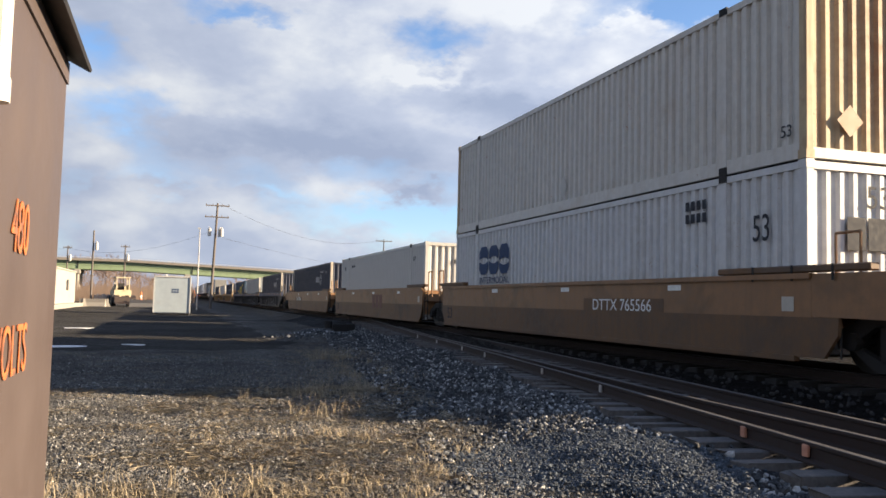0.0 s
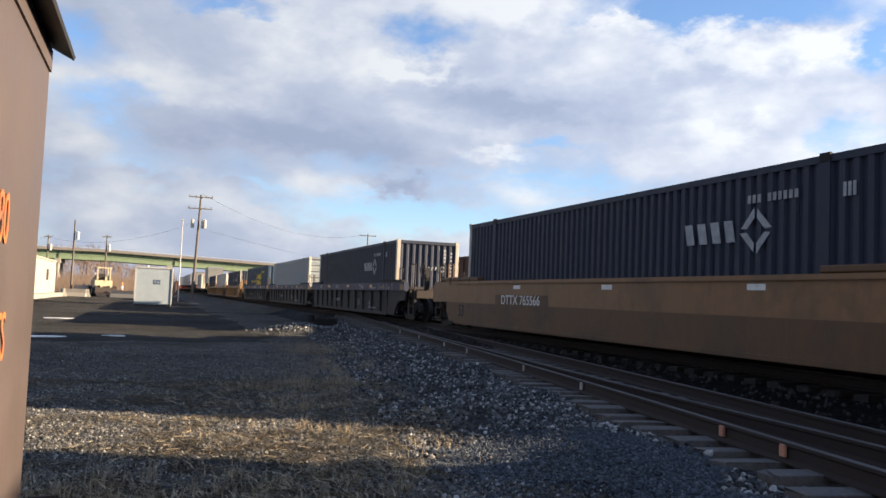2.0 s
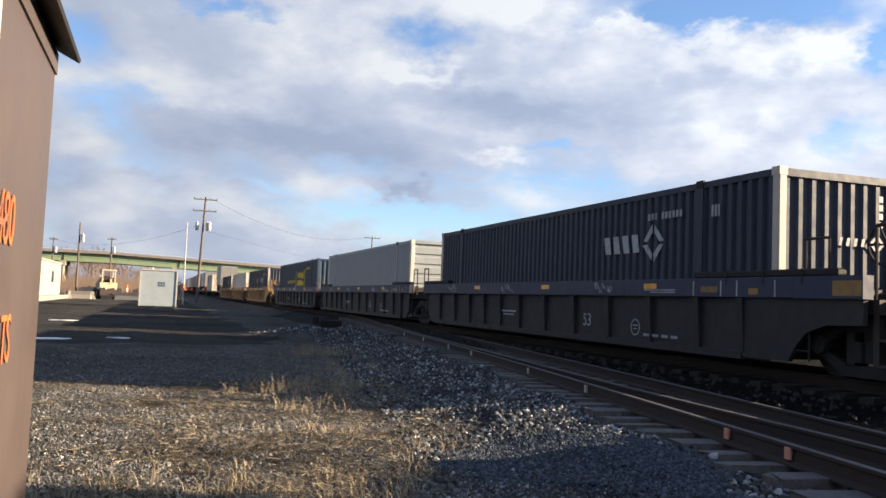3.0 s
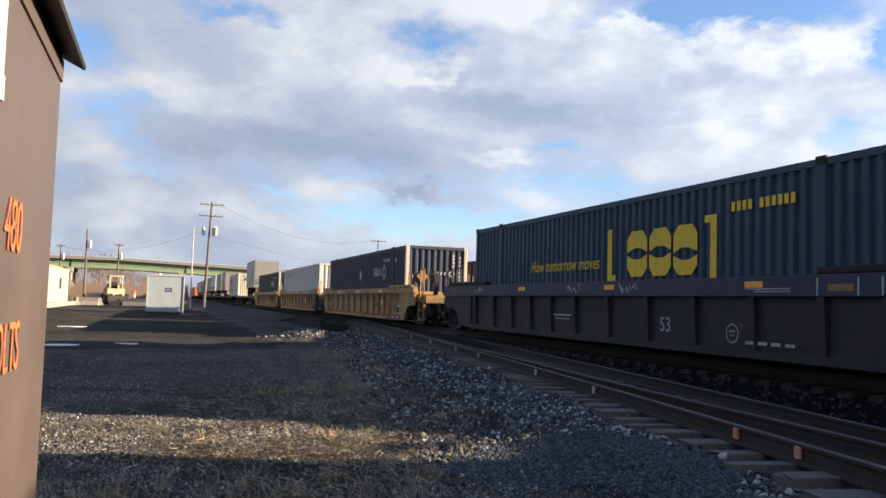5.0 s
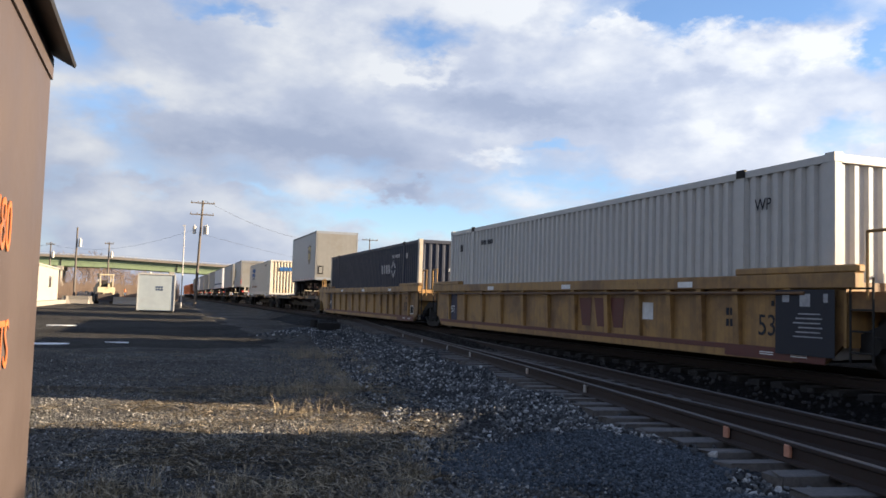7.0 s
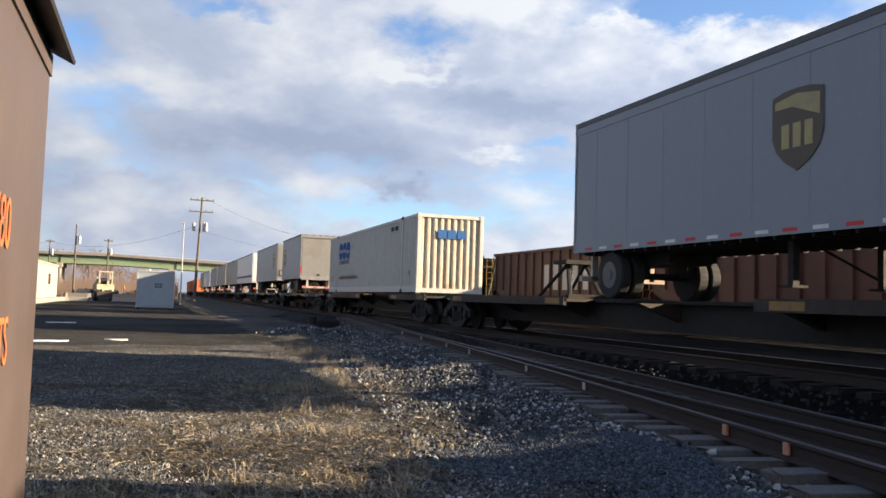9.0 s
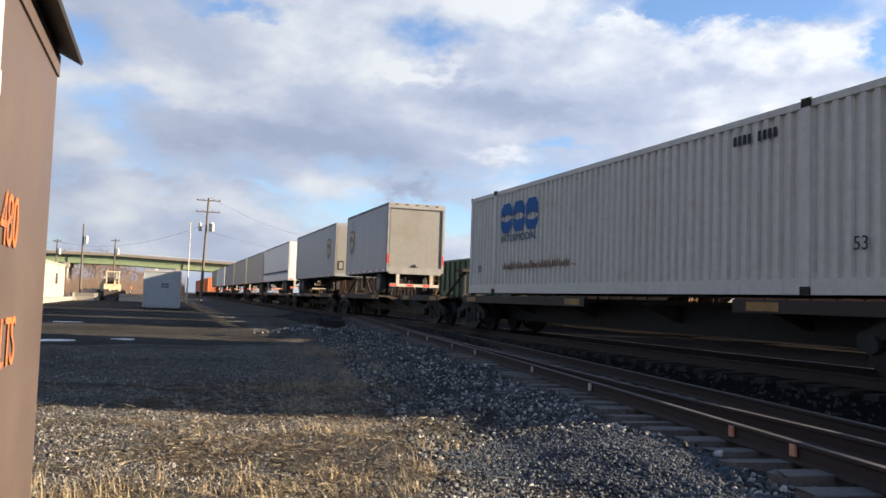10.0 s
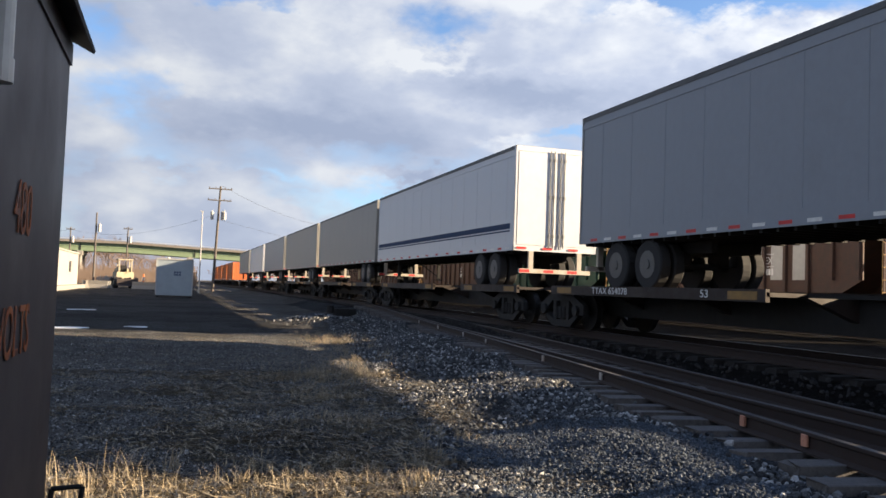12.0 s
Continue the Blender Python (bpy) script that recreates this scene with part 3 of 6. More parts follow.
def rail_run(name, xf, ys, parent, label="", head="rail_top", top=lambda y: RAIL):
    bm = bmesh.new()
    rows = []
    for y in ys:
        x = xf(y)
        rows.append([bm.verts.new((x + a, y, top(y) + b)) for a, b in RAIL_SECTION])
    n = len(RAIL_SECTION)
    for p, q in zip(rows, rows[1:]):
        for i in range(n):
            f = bm.faces.new((p[i], p[(i + 1) % n], q[(i + 1) % n], q[i]))
            f.material_index = 1 if i in (6, 7, 8) else 0
    ob = part(name, bm, M["rail"], parent, label)
    ob.data.materials.append(M[head])
    return ob


def build_tracks():
    main = thing("track_main", "straight main track with polished rails on dark timber ties", "railway track", pose(0, 0, 0), kind="structure")
    far = thing("track_siding", "siding track with rusty rails on timber ties", "railway track", pose(0, 0, 0), kind="structure")
    side = thing("track_turnout", "diverging turnout track with dark rails in grey ballast", "railway track", pose(0, 0, 0), kind="structure")
    for x in (MAIN_X - 0.7525, MAIN_X + 0.7525):
        rail_run("rail", lambda y, x=x: x, (-80, 100, 450), main)
    for x in (FAR_X - 0.7525, FAR_X + 0.7525):
        rail_run("rail", lambda y, x=x: x, (-80, 100, 450), far)
    ys = [-30 + 2.0 * i for i in range(37)]
    rail_run("rail", turnout, ys, side, head="rail_dull", top=side_rail)
    rail_run("rail", lambda y: turnout(y) + 0.2 + 0.6 * math.exp(-max(0.0, y - 5.0) / 5.0), [y for y in ys if y < 34], side, head="rail_dull", top=side_rail)
    rail_run("rail", lambda y: turnout(y) + 1.38, [y for y in ys if y < 31], side, head="rail_dull", top=side_rail)
    rng = random.Random(4)
    me = {}
    for k in range(4):
        bm = bmesh.new()
        L = 1.32
        box(bm, -L, L, -0.11, 0.11, -0.18, 0)
        bmesh.ops.bevel(bm, geom=bm.edges[:], offset=0.012, segments=1, affect="EDGES")
        for v in bm.verts:
            v.co += Vector((rng.uniform(-0.03, 0.03), rng.uniform(-0.012, 0.012), rng.uniform(-0.01, 0.01)))
        me[k] = mesh_of(bm, "tie", M["tie"])
        # the main track takes copies of the ties in a near-black colour
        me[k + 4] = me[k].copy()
        me[k + 4].materials[0] = M["tie_dark"]
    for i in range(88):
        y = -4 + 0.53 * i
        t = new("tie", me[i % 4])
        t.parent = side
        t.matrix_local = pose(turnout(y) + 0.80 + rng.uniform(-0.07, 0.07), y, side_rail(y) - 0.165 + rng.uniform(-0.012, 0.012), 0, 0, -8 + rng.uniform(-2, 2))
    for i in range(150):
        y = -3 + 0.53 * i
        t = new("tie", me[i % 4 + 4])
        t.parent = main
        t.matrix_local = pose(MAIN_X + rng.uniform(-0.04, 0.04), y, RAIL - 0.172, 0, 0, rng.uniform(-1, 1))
    for i, y in enumerate((5.58, 6.55, 10.3, 13.07, 17.37, 19.81, 23.27, 26.6)):
        bm = bmesh.new()
        box(bm, -0.03, 0.0, -0.038, 0.038, -0.125, -0.025)
        box(bm, -0.034, -0.02, -0.012, 0.012, -0.085, -0.06)
        bmesh.ops.bevel(bm, geom=bm.edges[:], offset=0.005, segments=1, affect="EDGES")
        pl = part("rail_joint_plate", bm, M["plate_rust"] if i < 2 else M["plate"], side, "small bright marker plate on the rail web")
        pl.matrix_local = pose(turnout(y) - 0.022, y, SIDE_RAIL, 0, 0, -8)


build_tracks()

# ======================================================================
# rolling stock: each piece is built from its leading end at y = 0 back along +y, x = 0 on the track's centre, z = 0 at ground
# ======================================================================
MOVING = []
HALF = 1.295
BOX_L, BOX_H = 16.15, 2.896
POST_A, POST_B = 1.98, 14.17


def rolling(name, label, category, q, group=""):
    ob = thing(name, label, category, pose(MAIN_X, q, 0), group)
    MOVING.append((ob, q))
    return ob


def stuff(ob):
    return tagged(ob, kind="stuff")


def corrugated(bm, y0, y1, z0, z1, x, out, pitch=0.25, depth=0.058):
    """A folded steel wall along y at x; out: -1 faces -x, +1 faces +x."""
    n = max(1, round((y1 - y0) / pitch))
    step = (y1 - y0) / n
    pts = []
    for i in range(n):
        a = y0 + i * step
        pts += [(a, 0), (a + step * 0.40, 0), (a + step * 0.52, 1), (a + step * 0.88, 1)]
    pts.append((y1, 0))
    lo = [bm.verts.new((x - out * depth * d, y, z0)) for y, d in pts]
    hi = [bm.verts.new((x - out * depth * d, y, z1)) for y, d in pts]
    for i in range(len(pts) - 1):
        bm.faces.new((lo[i], lo[i + 1], hi[i + 1], hi[i]))


def corrugated_end(bm, x0, x1, z0, z1, y, pitch=0.27, depth=0.05, flat=False):
    n = max(1, round((x1 - x0) / pitch))
    step = (x1 - x0) / n
    pts = []
    for i in range(n):
        a = x0 + i * step
        pts += [(a, 0), (a + step * 0.3, 0), (a + step * 0.48, 1), (a + step * 0.82, 1)]
    pts.append((x1, 0))
    if flat:
        n = round((z1 - z0) / 0.36)
        step = (z1 - z0) / n
        pts = []
        for i in range(n):
            a = z0 + i * step
            pts += [(a, 0), (a + step * 0.6, 0), (a + step * 0.7, 1), (a + step * 0.9, 1)]
        pts.append((z1, 0))
        lo = [bm.verts.new((x0, y + depth * d, z)) for z, d in pts]
        hi = [bm.verts.new((x1, y + depth * d, z)) for z, d in pts]
    else:
        lo = [bm.verts.new((x, y + depth * d, z0)) for x, d in pts]
        hi = [bm.verts.new((x, y + depth * d, z1)) for x, d in pts]
    for i in range(len(pts) - 1):
        bm.faces.new((lo[i], lo[i + 1], hi[i + 1], hi[i]))


def container(q, z, paint, label, posts=None, end_flat=False, end_paint=None):
    """A 53 ft domestic container."""
    c = rolling("container", label, "container", q, "containers on the train")
    posts = posts or paint
    h, w = BOX_H, HALF
    bm = bmesh.new()
    for y in (POST_A, POST_B):
        for s in (-1, 1):
            box(bm, s * w - 0.012 if s < 0 else w - 0.05, s * w + 0.05 if s < 0 else w + 0.012, y - 0.09, y + 0.09, z, z + h + 0.015)
    for s in (-1, 1):
        a, b = (-w, -w + 0.07) if s < 0 else (w - 0.07, w)
        box(bm, a, b, 0.14, BOX_L - 0.14, z + h - 0.11, z + h)
        box(bm, a, b, 0.14, BOX_L - 0.14, z, z + 0.24)
    for y in (0.0, BOX_L - 0.12):
        box(bm, -w + 0.1, w - 0.1, y, y + 0.12, z + h - 0.12, z + h)
        box(bm, -w + 0.1, w - 0.1, y, y + 0.12, z, z + 0.16)
    part("frame", bm, M[paint], c)
    for s in (-1, 1):
        for y0 in (0.0, BOX_L - 0.15):
            bm = bmesh.new()
            a, b = (-w - 0.002, -w + 0.14) if s < 0 else (w - 0.14, w + 0.002)
            box(bm, a, b, y0 - 0.006, y0 + 0.155, z + 0.002, z + h + 0.003)
            bmesh.ops.bevel(bm, geom=bm.edges[:], offset=0.012, segments=1, affect="EDGES")
            p = part("corner_post", bm, M[posts], c)
            for zz in (z - 0.012, z + h - 0.11):
                bm = bmesh.new()
                box(bm, a - 0.006, b + 0.006, y0 - 0.012, y0 + 0.17, zz, zz + 0.135)
                part("corner_casting", bm, M[posts], p)
    for s in (-1, 1):
        bm = bmesh.new()
        for a, b in ((0.15, POST_A - 0.09), (POST_A + 0.09, POST_B - 0.09), (POST_B + 0.09, BOX_L - 0.15)):
            corrugated(bm, a, b, z + 0.24, z + h - 0.11, s * (w - 0.012), s)
        part("side_panel", bm, M[paint], c)
    bm = bmesh.new()
    corrugated_end(bm, -w + 0.14, w - 0.14, z + 0.16, z + h - 0.12, 0.03, flat=end_flat)
    part("end_wall", bm, M[end_paint or paint], c, "rust-streaked end wall" if end_paint else "")
    bm = bmesh.new()
    corrugated_end(bm, -w + 0.14, w - 0.14, z + 0.16, z + h - 0.12, BOX_L - 0.09)
    part("door", bm, M[paint], c)
    bm = bmesh.new()
    box(bm, -w + 0.07, w - 0.07, 0.12, BOX_L - 0.12, z + h - 0.05, z + h - 0.02)
    part("roof", bm, M[paint], c)
    bm = bmesh.new()
    box(bm, -w + 0.07, w - 0.07, 0.12, BOX_L - 0.12, z + 0.02, z + 0.14)
    part("floor", bm, M["grimy"], c)
    for y in (POST_A, POST_B):
        for s in (-1, 1):
            for zz in (z + h - 0.10, z - 0.01):
                bm = bmesh.new()
                box(bm, s * w - 0.02, s * w + 0.02, y - 0.10, y + 0.10, zz, zz + 0.13)
                part("lifting_casting", bm, M["grimy"], c, "dark steel lifting casting")
    return c


def decal_side(name, outlines, material, parent, x=-HALF - 0.006, label=""):
    """Flat painted shapes on the face towards -x; outlines in (y, z)."""
    bm = bmesh.new()
    for o in outlines:
        prism(bm, o, x - 0.004, x, "x")
    return part(name, bm, material, parent, label)


def decal_front(name, outlines, material, parent, y=-0.012, label=""):
    bm = bmesh.new()
    for o in outlines:
        prism(bm, o, y - 0.004, y, "y")
    return part(name, bm, material, parent, label)


def rect(a, b, c, d):
    return ((a, c), (b, c), (b, d), (a, d))


def block_mark(y, z, w, h):
    """Three heavy clipped slabs, each with a slit, as (y, z) outlines."""
    u = w / 3.0
    out = []
    for i in range(3):
        a = y + i * u + 0.04 * u
        b = a + 0.9 * u
        k = 0.2 * u
        m = z + h * (0.42, 0.5, 0.5)[i]
        out.append(((a, m - 0.03 * h), (a, z + k), (a + k, z), (b - k, z), (b, z + k), (b, m - 0.03 * h), (b - 0.3 * u, m - 0.12 * h), (a + 0.3 * u, m - 0.12 * h)))
        out.append(((a, m + 0.03 * h), (a + 0.3 * u, m + 0.12 * h), (b - 0.3 * u, m + 0.12 * h), (b, m + 0.03 * h), (b, z + h - k), (b - k, z + h), (a + k, z + h), (a, z + h - k)))
    return out


def bars(y, z, widths, h, gap=0.04):
    out, a = [], y
    for w in widths:
        out.append(rect(a, a + w, z, z + h))
        a += w + gap
    return out


def diamond_mark(y, z, r):
    out = []
    for k in range(4):
        t = k * math.pi / 2
        c, s = math.cos(t), math.sin(t)
        quad = ((0.08, 1.0), (0.92, 0.12), (0.55, 0.08), (0.06, 0.55))
        out.append([(y + (a * c - b * s) * r, z + (a * s + b * c) * r) for a, b in quad])
    return out


def shield(y, z, w, h):
    return [(y + w * a, z + h * b) for a, b in ((-0.5, 0.44), (-0.25, 0.49), (0, 0.5), (0.25, 0.49), (0.5, 0.44), (0.5, -0.08), (0.42, -0.24), (0.25, -0.38), (0, -0.5), (-0.25, -0.38), (-0.42, -0.24), (-0.5, -0.08))]


def truck(parent, y, paint="grimy", name="truck"):
    """A freight truck: side frames, springs, axle caps and two wheelsets."""
    bm = bmesh.new()
    for s in (-1, 1):
        a, b = sorted((s * 1.0, s * 1.13))
        for outline in (((-1.18, 0.36), (-1.18, 0.60), (-0.55, 0.86), (0.55, 0.86), (1.18, 0.60), (1.18, 0.36), (1.0, 0.36), (0.5, 0.68), (-0.5, 0.68), (-1.0, 0.36)), ((-1.0, 0.38), (-0.8, 0.38), (-0.42, 0.22), (0.42, 0.22), (0.8, 0.38), (1.0, 0.38), (0.48, 0.06), (-0.48, 0.06)), ((-0.42, 0.2), (-0.28, 0.2), (-0.28, 0.7), (-0.42, 0.7)), ((0.28, 0.2), (0.42, 0.2), (0.42, 0.7), (0.28, 0.7))):
            prism(bm, [(y + u, RAIL + v) for u, v in outline], a, b, "x")
        for u in (-0.87, 0.87):
            tube(bm, (s * 1.10, y + u, RAIL + 0.46), (s * 1.21, y + u, RAIL + 0.46), 0.13, 10)
        for u in (-0.2, 0.0, 0.2):
            tube(bm, (s * 1.10, y + u, RAIL + 0.26), (s * 1.10, y + u, RAIL + 0.54), 0.085, 8)
    box(bm, -1.05, 1.05, y - 0.2, y + 0.2, RAIL + 0.42, RAIL + 0.78)
    t = part(name, bm, M[paint], parent, "grimy cast steel freight truck")
    for u in (-0.87, 0.87):
        bm = bmesh.new()
        for s in (-1, 1):
            tube(bm, (s * 0.70, y + u, RAIL + 0.44), (s * 0.82, y + u, RAIL + 0.44), 0.435, 24)
            tube(bm, (s * 0.68, y + u, RAIL + 0.44), (s * 0.70, y + u, RAIL + 0.44), 0.46, 24)
        tube(bm, (-1.1, y + u, RAIL + 0.46), (1.1, y + u, RAIL + 0.46), 0.08, 10)
        part("wheelset", bm, M["wheel"], t, "worn steel wheels on an axle")


def ladder(bm, x, y, z0, z1, w=0.4, along="x", n=4):
    if along == "x":
        for s in (0, w):
            tube(bm, (x + s, y, z0), (x + s, y, z1), 0.018, 6)
        for i in range(n):
            zz = z0 + (i + 0.5) * (z1 - z0) / n
            tube(bm, (x, y, zz), (x + w, y, zz), 0.014, 6)
    else:
        for s in (0, w):
            tube(bm, (x, y + s, z0), (x, y + s, z1), 0.018, 6)
        for i in range(n):
            zz = z0 + (i + 0.5) * (z1 - z0) / n
            tube(bm, (x, y, zz), (x, y + w, zz), 0.014, 6)


W_X = 1.44              # half width over the well sides
W_LO, W_HI = 0.80, 2.05


def coupler(parent, y, toward):
    bm = bmesh.new()
    box(bm, -0.09, 0.09, min(y, y + toward * 0.75), max(y, y + toward * 0.75), RAIL + 0.76, RAIL + 0.98)
    prism(bm, [(-0.17, y + toward * 0.55), (0.17, y + toward * 0.55), (0.14, y + toward * 0.95), (0.0, y + toward * 1.02), (-0.14, y + toward * 0.88)], RAIL + 0.68, RAIL + 1.05, "z")
    part("coupler", bm, M["grimy"], parent, "rusty knuckle coupler")
    bm = bmesh.new()
    last = Vector((-0.3, y, RAIL + 0.85))
    for i in range(1, 7):
        f = i / 6
        p_ = Vector((-0.3 + 0.3 * f, y + toward * 1.0 * f, RAIL + 0.85 - 0.45 * math.sin(math.pi * min(1, f * 0.9))))
        tube(bm, last, p_, 0.025, 6)
        last = p_
    part("air_hose", bm, M["rubber"], parent, "black brake hose")


def well_unit(q, style, lead=False, trail=False, label=""):
    """One unit of an articulated well car; its container's front end is at y = 0."""
    car = rolling("well_car", label, "well car", q, "well cars of the train")
    y0, y1 = -0.25, 17.05
    body = {"smooth": "tan", "slate": "slate", "yellow": "yellow"}[style]
    top = {"smooth": "tan", "slate": "blue_band", "yellow": "yellow"}[style]
    for s in (-1, 1):
        bm = bmesh.new()
        if style == "smooth":
            # flat upper band over a slightly inset lower skirt, cut back at the ends
            zb = W_LO + 0.62
            a, b = sorted((s * (W_X - 0.05), s * W_X))
            prism(bm, [(y0, zb), (y1, zb), (y1, W_HI), (y0, W_HI)], a, b, "x")
            a, b = sorted((s * (W_X - 0.06), s * (W_X + 0.05)))
            prism(bm, [(y0, W_HI - 0.07), (y1, W_HI - 0.07), (y1, W_HI + 0.012), (y0, W_HI + 0.012)], a, b, "x")
            side = part("well_side", bm, M[body], car, "smooth tan painted side sheet")
            bm = bmesh.new()
            a, b = sorted((s * (W_X - 0.05), s * (W_X + 0.012)))
            e0, e1 = (y0 - 0.55 if lead else y0), (y1 + 0.55 if trail else y1)
            prism(bm, [(e0 + 0.02, zb), (e0 + 0.04, zb - 0.25), (e0 + 0.3, W_LO + 0.04), (e1 - 0.3, W_LO + 0.04), (e1 - 0.04, zb - 0.25), (e1 - 0.02, zb)], a, b, "x")
            a, b = sorted((s * (W_X - 0.05), s * (W_X + 0.05)))
            prism(bm, [(y0 + 0.3, W_LO - 0.03), (y1 - 0.3, W_LO - 0.03), (y1 - 0.3, W_LO + 0.05), (y0 + 0.3, W_LO + 0.05)], a, b, "x")
            part("lower_skirt", bm, M["tan_low"], side, "grimy lower tan side sheet")
        else:
            zt = 1.75 if style == "slate" else 1.86
            a, b = sorted((s * (W_X - 0.12), s * (W_X - 0.07)))
            prism(bm, [(y0 + 0.35, W_LO), (y1 - 0.35, W_LO), (y1, W_LO + 0.3), (y1, zt), (y0, zt), (y0, W_LO + 0.3)], a, b, "x")
            a, b = sorted((s * (W_X - 0.1), s * W_X))
            prism(bm, [(y0 + 0.9, W_LO - 0.02), (y1 - 0.9, W_LO - 0.02), (y1 - 0.9, W_LO + 0.1), (y0 + 0.9, W_LO + 0.1)], a, b, "x")
            side = part("well_side", bm, M[body], car, "ribbed steel side sheet")
            for yy in (0.68, 1.82, 3.3, 4.85, 6.35, 7.85, 9.35, 10.6, 11.8, 13.0, 14.3, 15.75) if style == "slate" else (0.73, 1.9, 2.84, 3.75, 4.78, 5.98, 7.4, 8.75, 10.15, 11.6, 12.95, 14.4, 15.8):
                bm = bmesh.new()
                lo, hi = (W_LO + 0.1, zt)
                a, b = (W_X - 0.07, W_X + 0.03)
                prism(bm, [(s * (W_X - 0.07), lo), (s * (W_X - 0.01), lo), (s * (W_X + 0.035), hi), (s * (W_X - 0.07), hi)], yy - 0.07, yy + 0.07, "y")
                part("rib", bm, M[body], side)
            bm = bmesh.new()
            a, b = sorted((s * (W_X - 0.14), s * (W_X + 0.04)))
            box(bm, a, b, y0 - 0.28, y1 + 0.28, zt, W_HI + 0.02)
            bmesh.ops.bevel(bm, geom=bm.edges[:], offset=0.012, segments=1, affect="EDGES")
            part("top_chord", bm, M[top], car, "deep top chord")
            if style == "yellow":
                bm = bmesh.new()
                tube(bm, (s * (W_X + 0.055), y0 + 0.6, zt - 0.07), (s * (W_X + 0.055), y1 - 0.6, zt - 0.07), 0.025, 8)
                part("pipe", bm, M["tan_low"], side, "grimy brake pipe")
                bm = bmesh.new()
                a, b = sorted((s * (W_X - 0.06), s * (W_X + 0.012)))
                box(bm, a, b, y0 + 0.5, y1 - 0.5, W_LO + 0.1, W_LO + 0.18)
                part("sill_band", bm, M["ink_maroon"], side, "dark red sill band")
            for flag, ye, d in ((lead, y0, -1), (trail, y1, 1)):
                if flag:
                    bm = bmesh.new()
                    a, b = sorted((s * (W_X - 0.10), s * (W_X - 0.02)))
                    arch = [(ye + d * u, v) for u, v in ((-0.9, W_LO + 0.02), (0.12, W_LO + 0.02), (0.26, W_LO + 0.25), (0.48, W_LO + 0.46), (0.85, W_LO + 0.58), (1.5, W_LO + 0.60), (1.5, zt), (-0.9, zt))]
                    prism(bm, arch, a, b, "x")
                    part("end_sheet", bm, M[body if style == "yellow" else "slate"], car, "side sheet arched over the truck")
                    bm = bmesh.new()
                    a, b = sorted((s * (W_X - 0.14), s * (W_X + 0.04)))
                    lo, hi = sorted((ye + d * 0.28, ye + d * 1.55))
                    box(bm, a, b, lo, hi, zt, W_HI + 0.02)
                    part("top_chord", bm, M[top], car, "top chord end")
    if style == "smooth":
        for s in (-1, 1):
            for flag, ye, d in ((lead, y0, -1), (trail, y1, 1)):
                if flag:
                    bm = bmesh.new()
                    a, b = sorted((s * (W_X - 0.05), s * W_X))
                    arch = [(ye + d * u, v) for u, v in ((0.004, W_LO + 0.624), (0.6, W_LO + 0.624), (1.9, W_LO + 0.6), (1.9, W_HI - 0.15), (1.75, W_HI), (0.004, W_HI))]
                    prism(bm, arch, a, b, "x")
                    part("end_sheet", bm, M[body], car, "side sheet arched over the truck")
    # floor cross members of the open well
    for i in range(7):
        bm = bmesh.new()
        yy = 0.6 + i * 2.5
        box(bm, -W_X + 0.06, W_X - 0.06, yy - 0.15, yy + 0.15, W_LO, W_LO + 0.07)
        part("cross_member", bm, M["grimy"], car)
    # end bulkheads and platforms
    for y, s in ((y0, -1), (y1, 1)):
        bm = bmesh.new()
        box(bm, -W_X + 0.06, W_X - 0.06, min(y, y + s * 0.05), max(y, y + s * 0.05), 1.05, W_HI - 0.1)
        part("bulkhead", bm, M[body], car)
        reach = 2.1 if (s < 0 and lead) or (s > 0 and trail) else 1.22
        bm = bmesh.new()
        prism(bm, [(-W_X + 0.1, y + s * 0.04), (W_X - 0.1, y + s * 0.04), (0.75, y + s * reach), (-0.75, y + s * reach)], 1.55, 1.82, "z")
        box(bm, -0.32, 0.32, min(y, y + s * reach), max(y, y + s * reach), 1.25, 1.56)
        part("end_platform", bm, M[body if style != "slate" else "grimy"], car, "end platform over the truck")
        # side cover plates at the corners of the well
        for e in (-1, 1):
            bm = bmesh.new()
            a, b = sorted((e * (W_X - 0.15), e * (W_X + 0.03)))
            lo, hi = sorted((y - s * 2.15, y + s * (1.1 if (s < 0 and lead) or (s > 0 and trail) else 0.3)))
            box(bm, a, b, lo, hi, W_HI + 0.022, W_HI + 0.13)
            bmesh.ops.bevel(bm, geom=bm.edges[:], offset=0.02, segments=1, affect="EDGES")
            part("guide_rail", bm, M[{"smooth": "tan_low", "slate": "grimy", "yellow": "yellow"}[style]], car, "raised container guide rail")
            if reach > 2:
                for f in (0.2, 0.45, 0.72):
                    bm = bmesh.new()
                    yy = lo + f * (hi - lo)
                    box(bm, *sorted((e * (W_X + 0.03), e * (W_X + 0.042))), yy - 0.02, yy + 0.02, W_HI - 0.1, W_HI + 0.135)
                    part("strap", bm, M["grimy"], car, "dark steel strap")
            bm = bmesh.new()
            xx = e * (W_X - 0.12)
            tube(bm, (xx, y + s * 0.35, 1.7), (xx, y + s * 0.35, 2.62), 0.022, 6)
            tube(bm, (xx, y + s * 0.8, 1.7), (xx, y + s * 0.8, 2.62), 0.022, 6)
            tube(bm, (xx, y + s * 0.35, 2.62), (xx, y + s * 0.8, 2.62), 0.022, 6)
            part("grab_iron", bm, M[{"smooth": "tan", "slate": "spine", "yellow": "spine_yellow"}[style]], car, "tall steel grab iron")
            bm = bmesh.new()
            ladder(bm, e * (W_X - 0.06), y + s * 0.12, 0.85, 2.0, 0.38 * s, "y", 4)
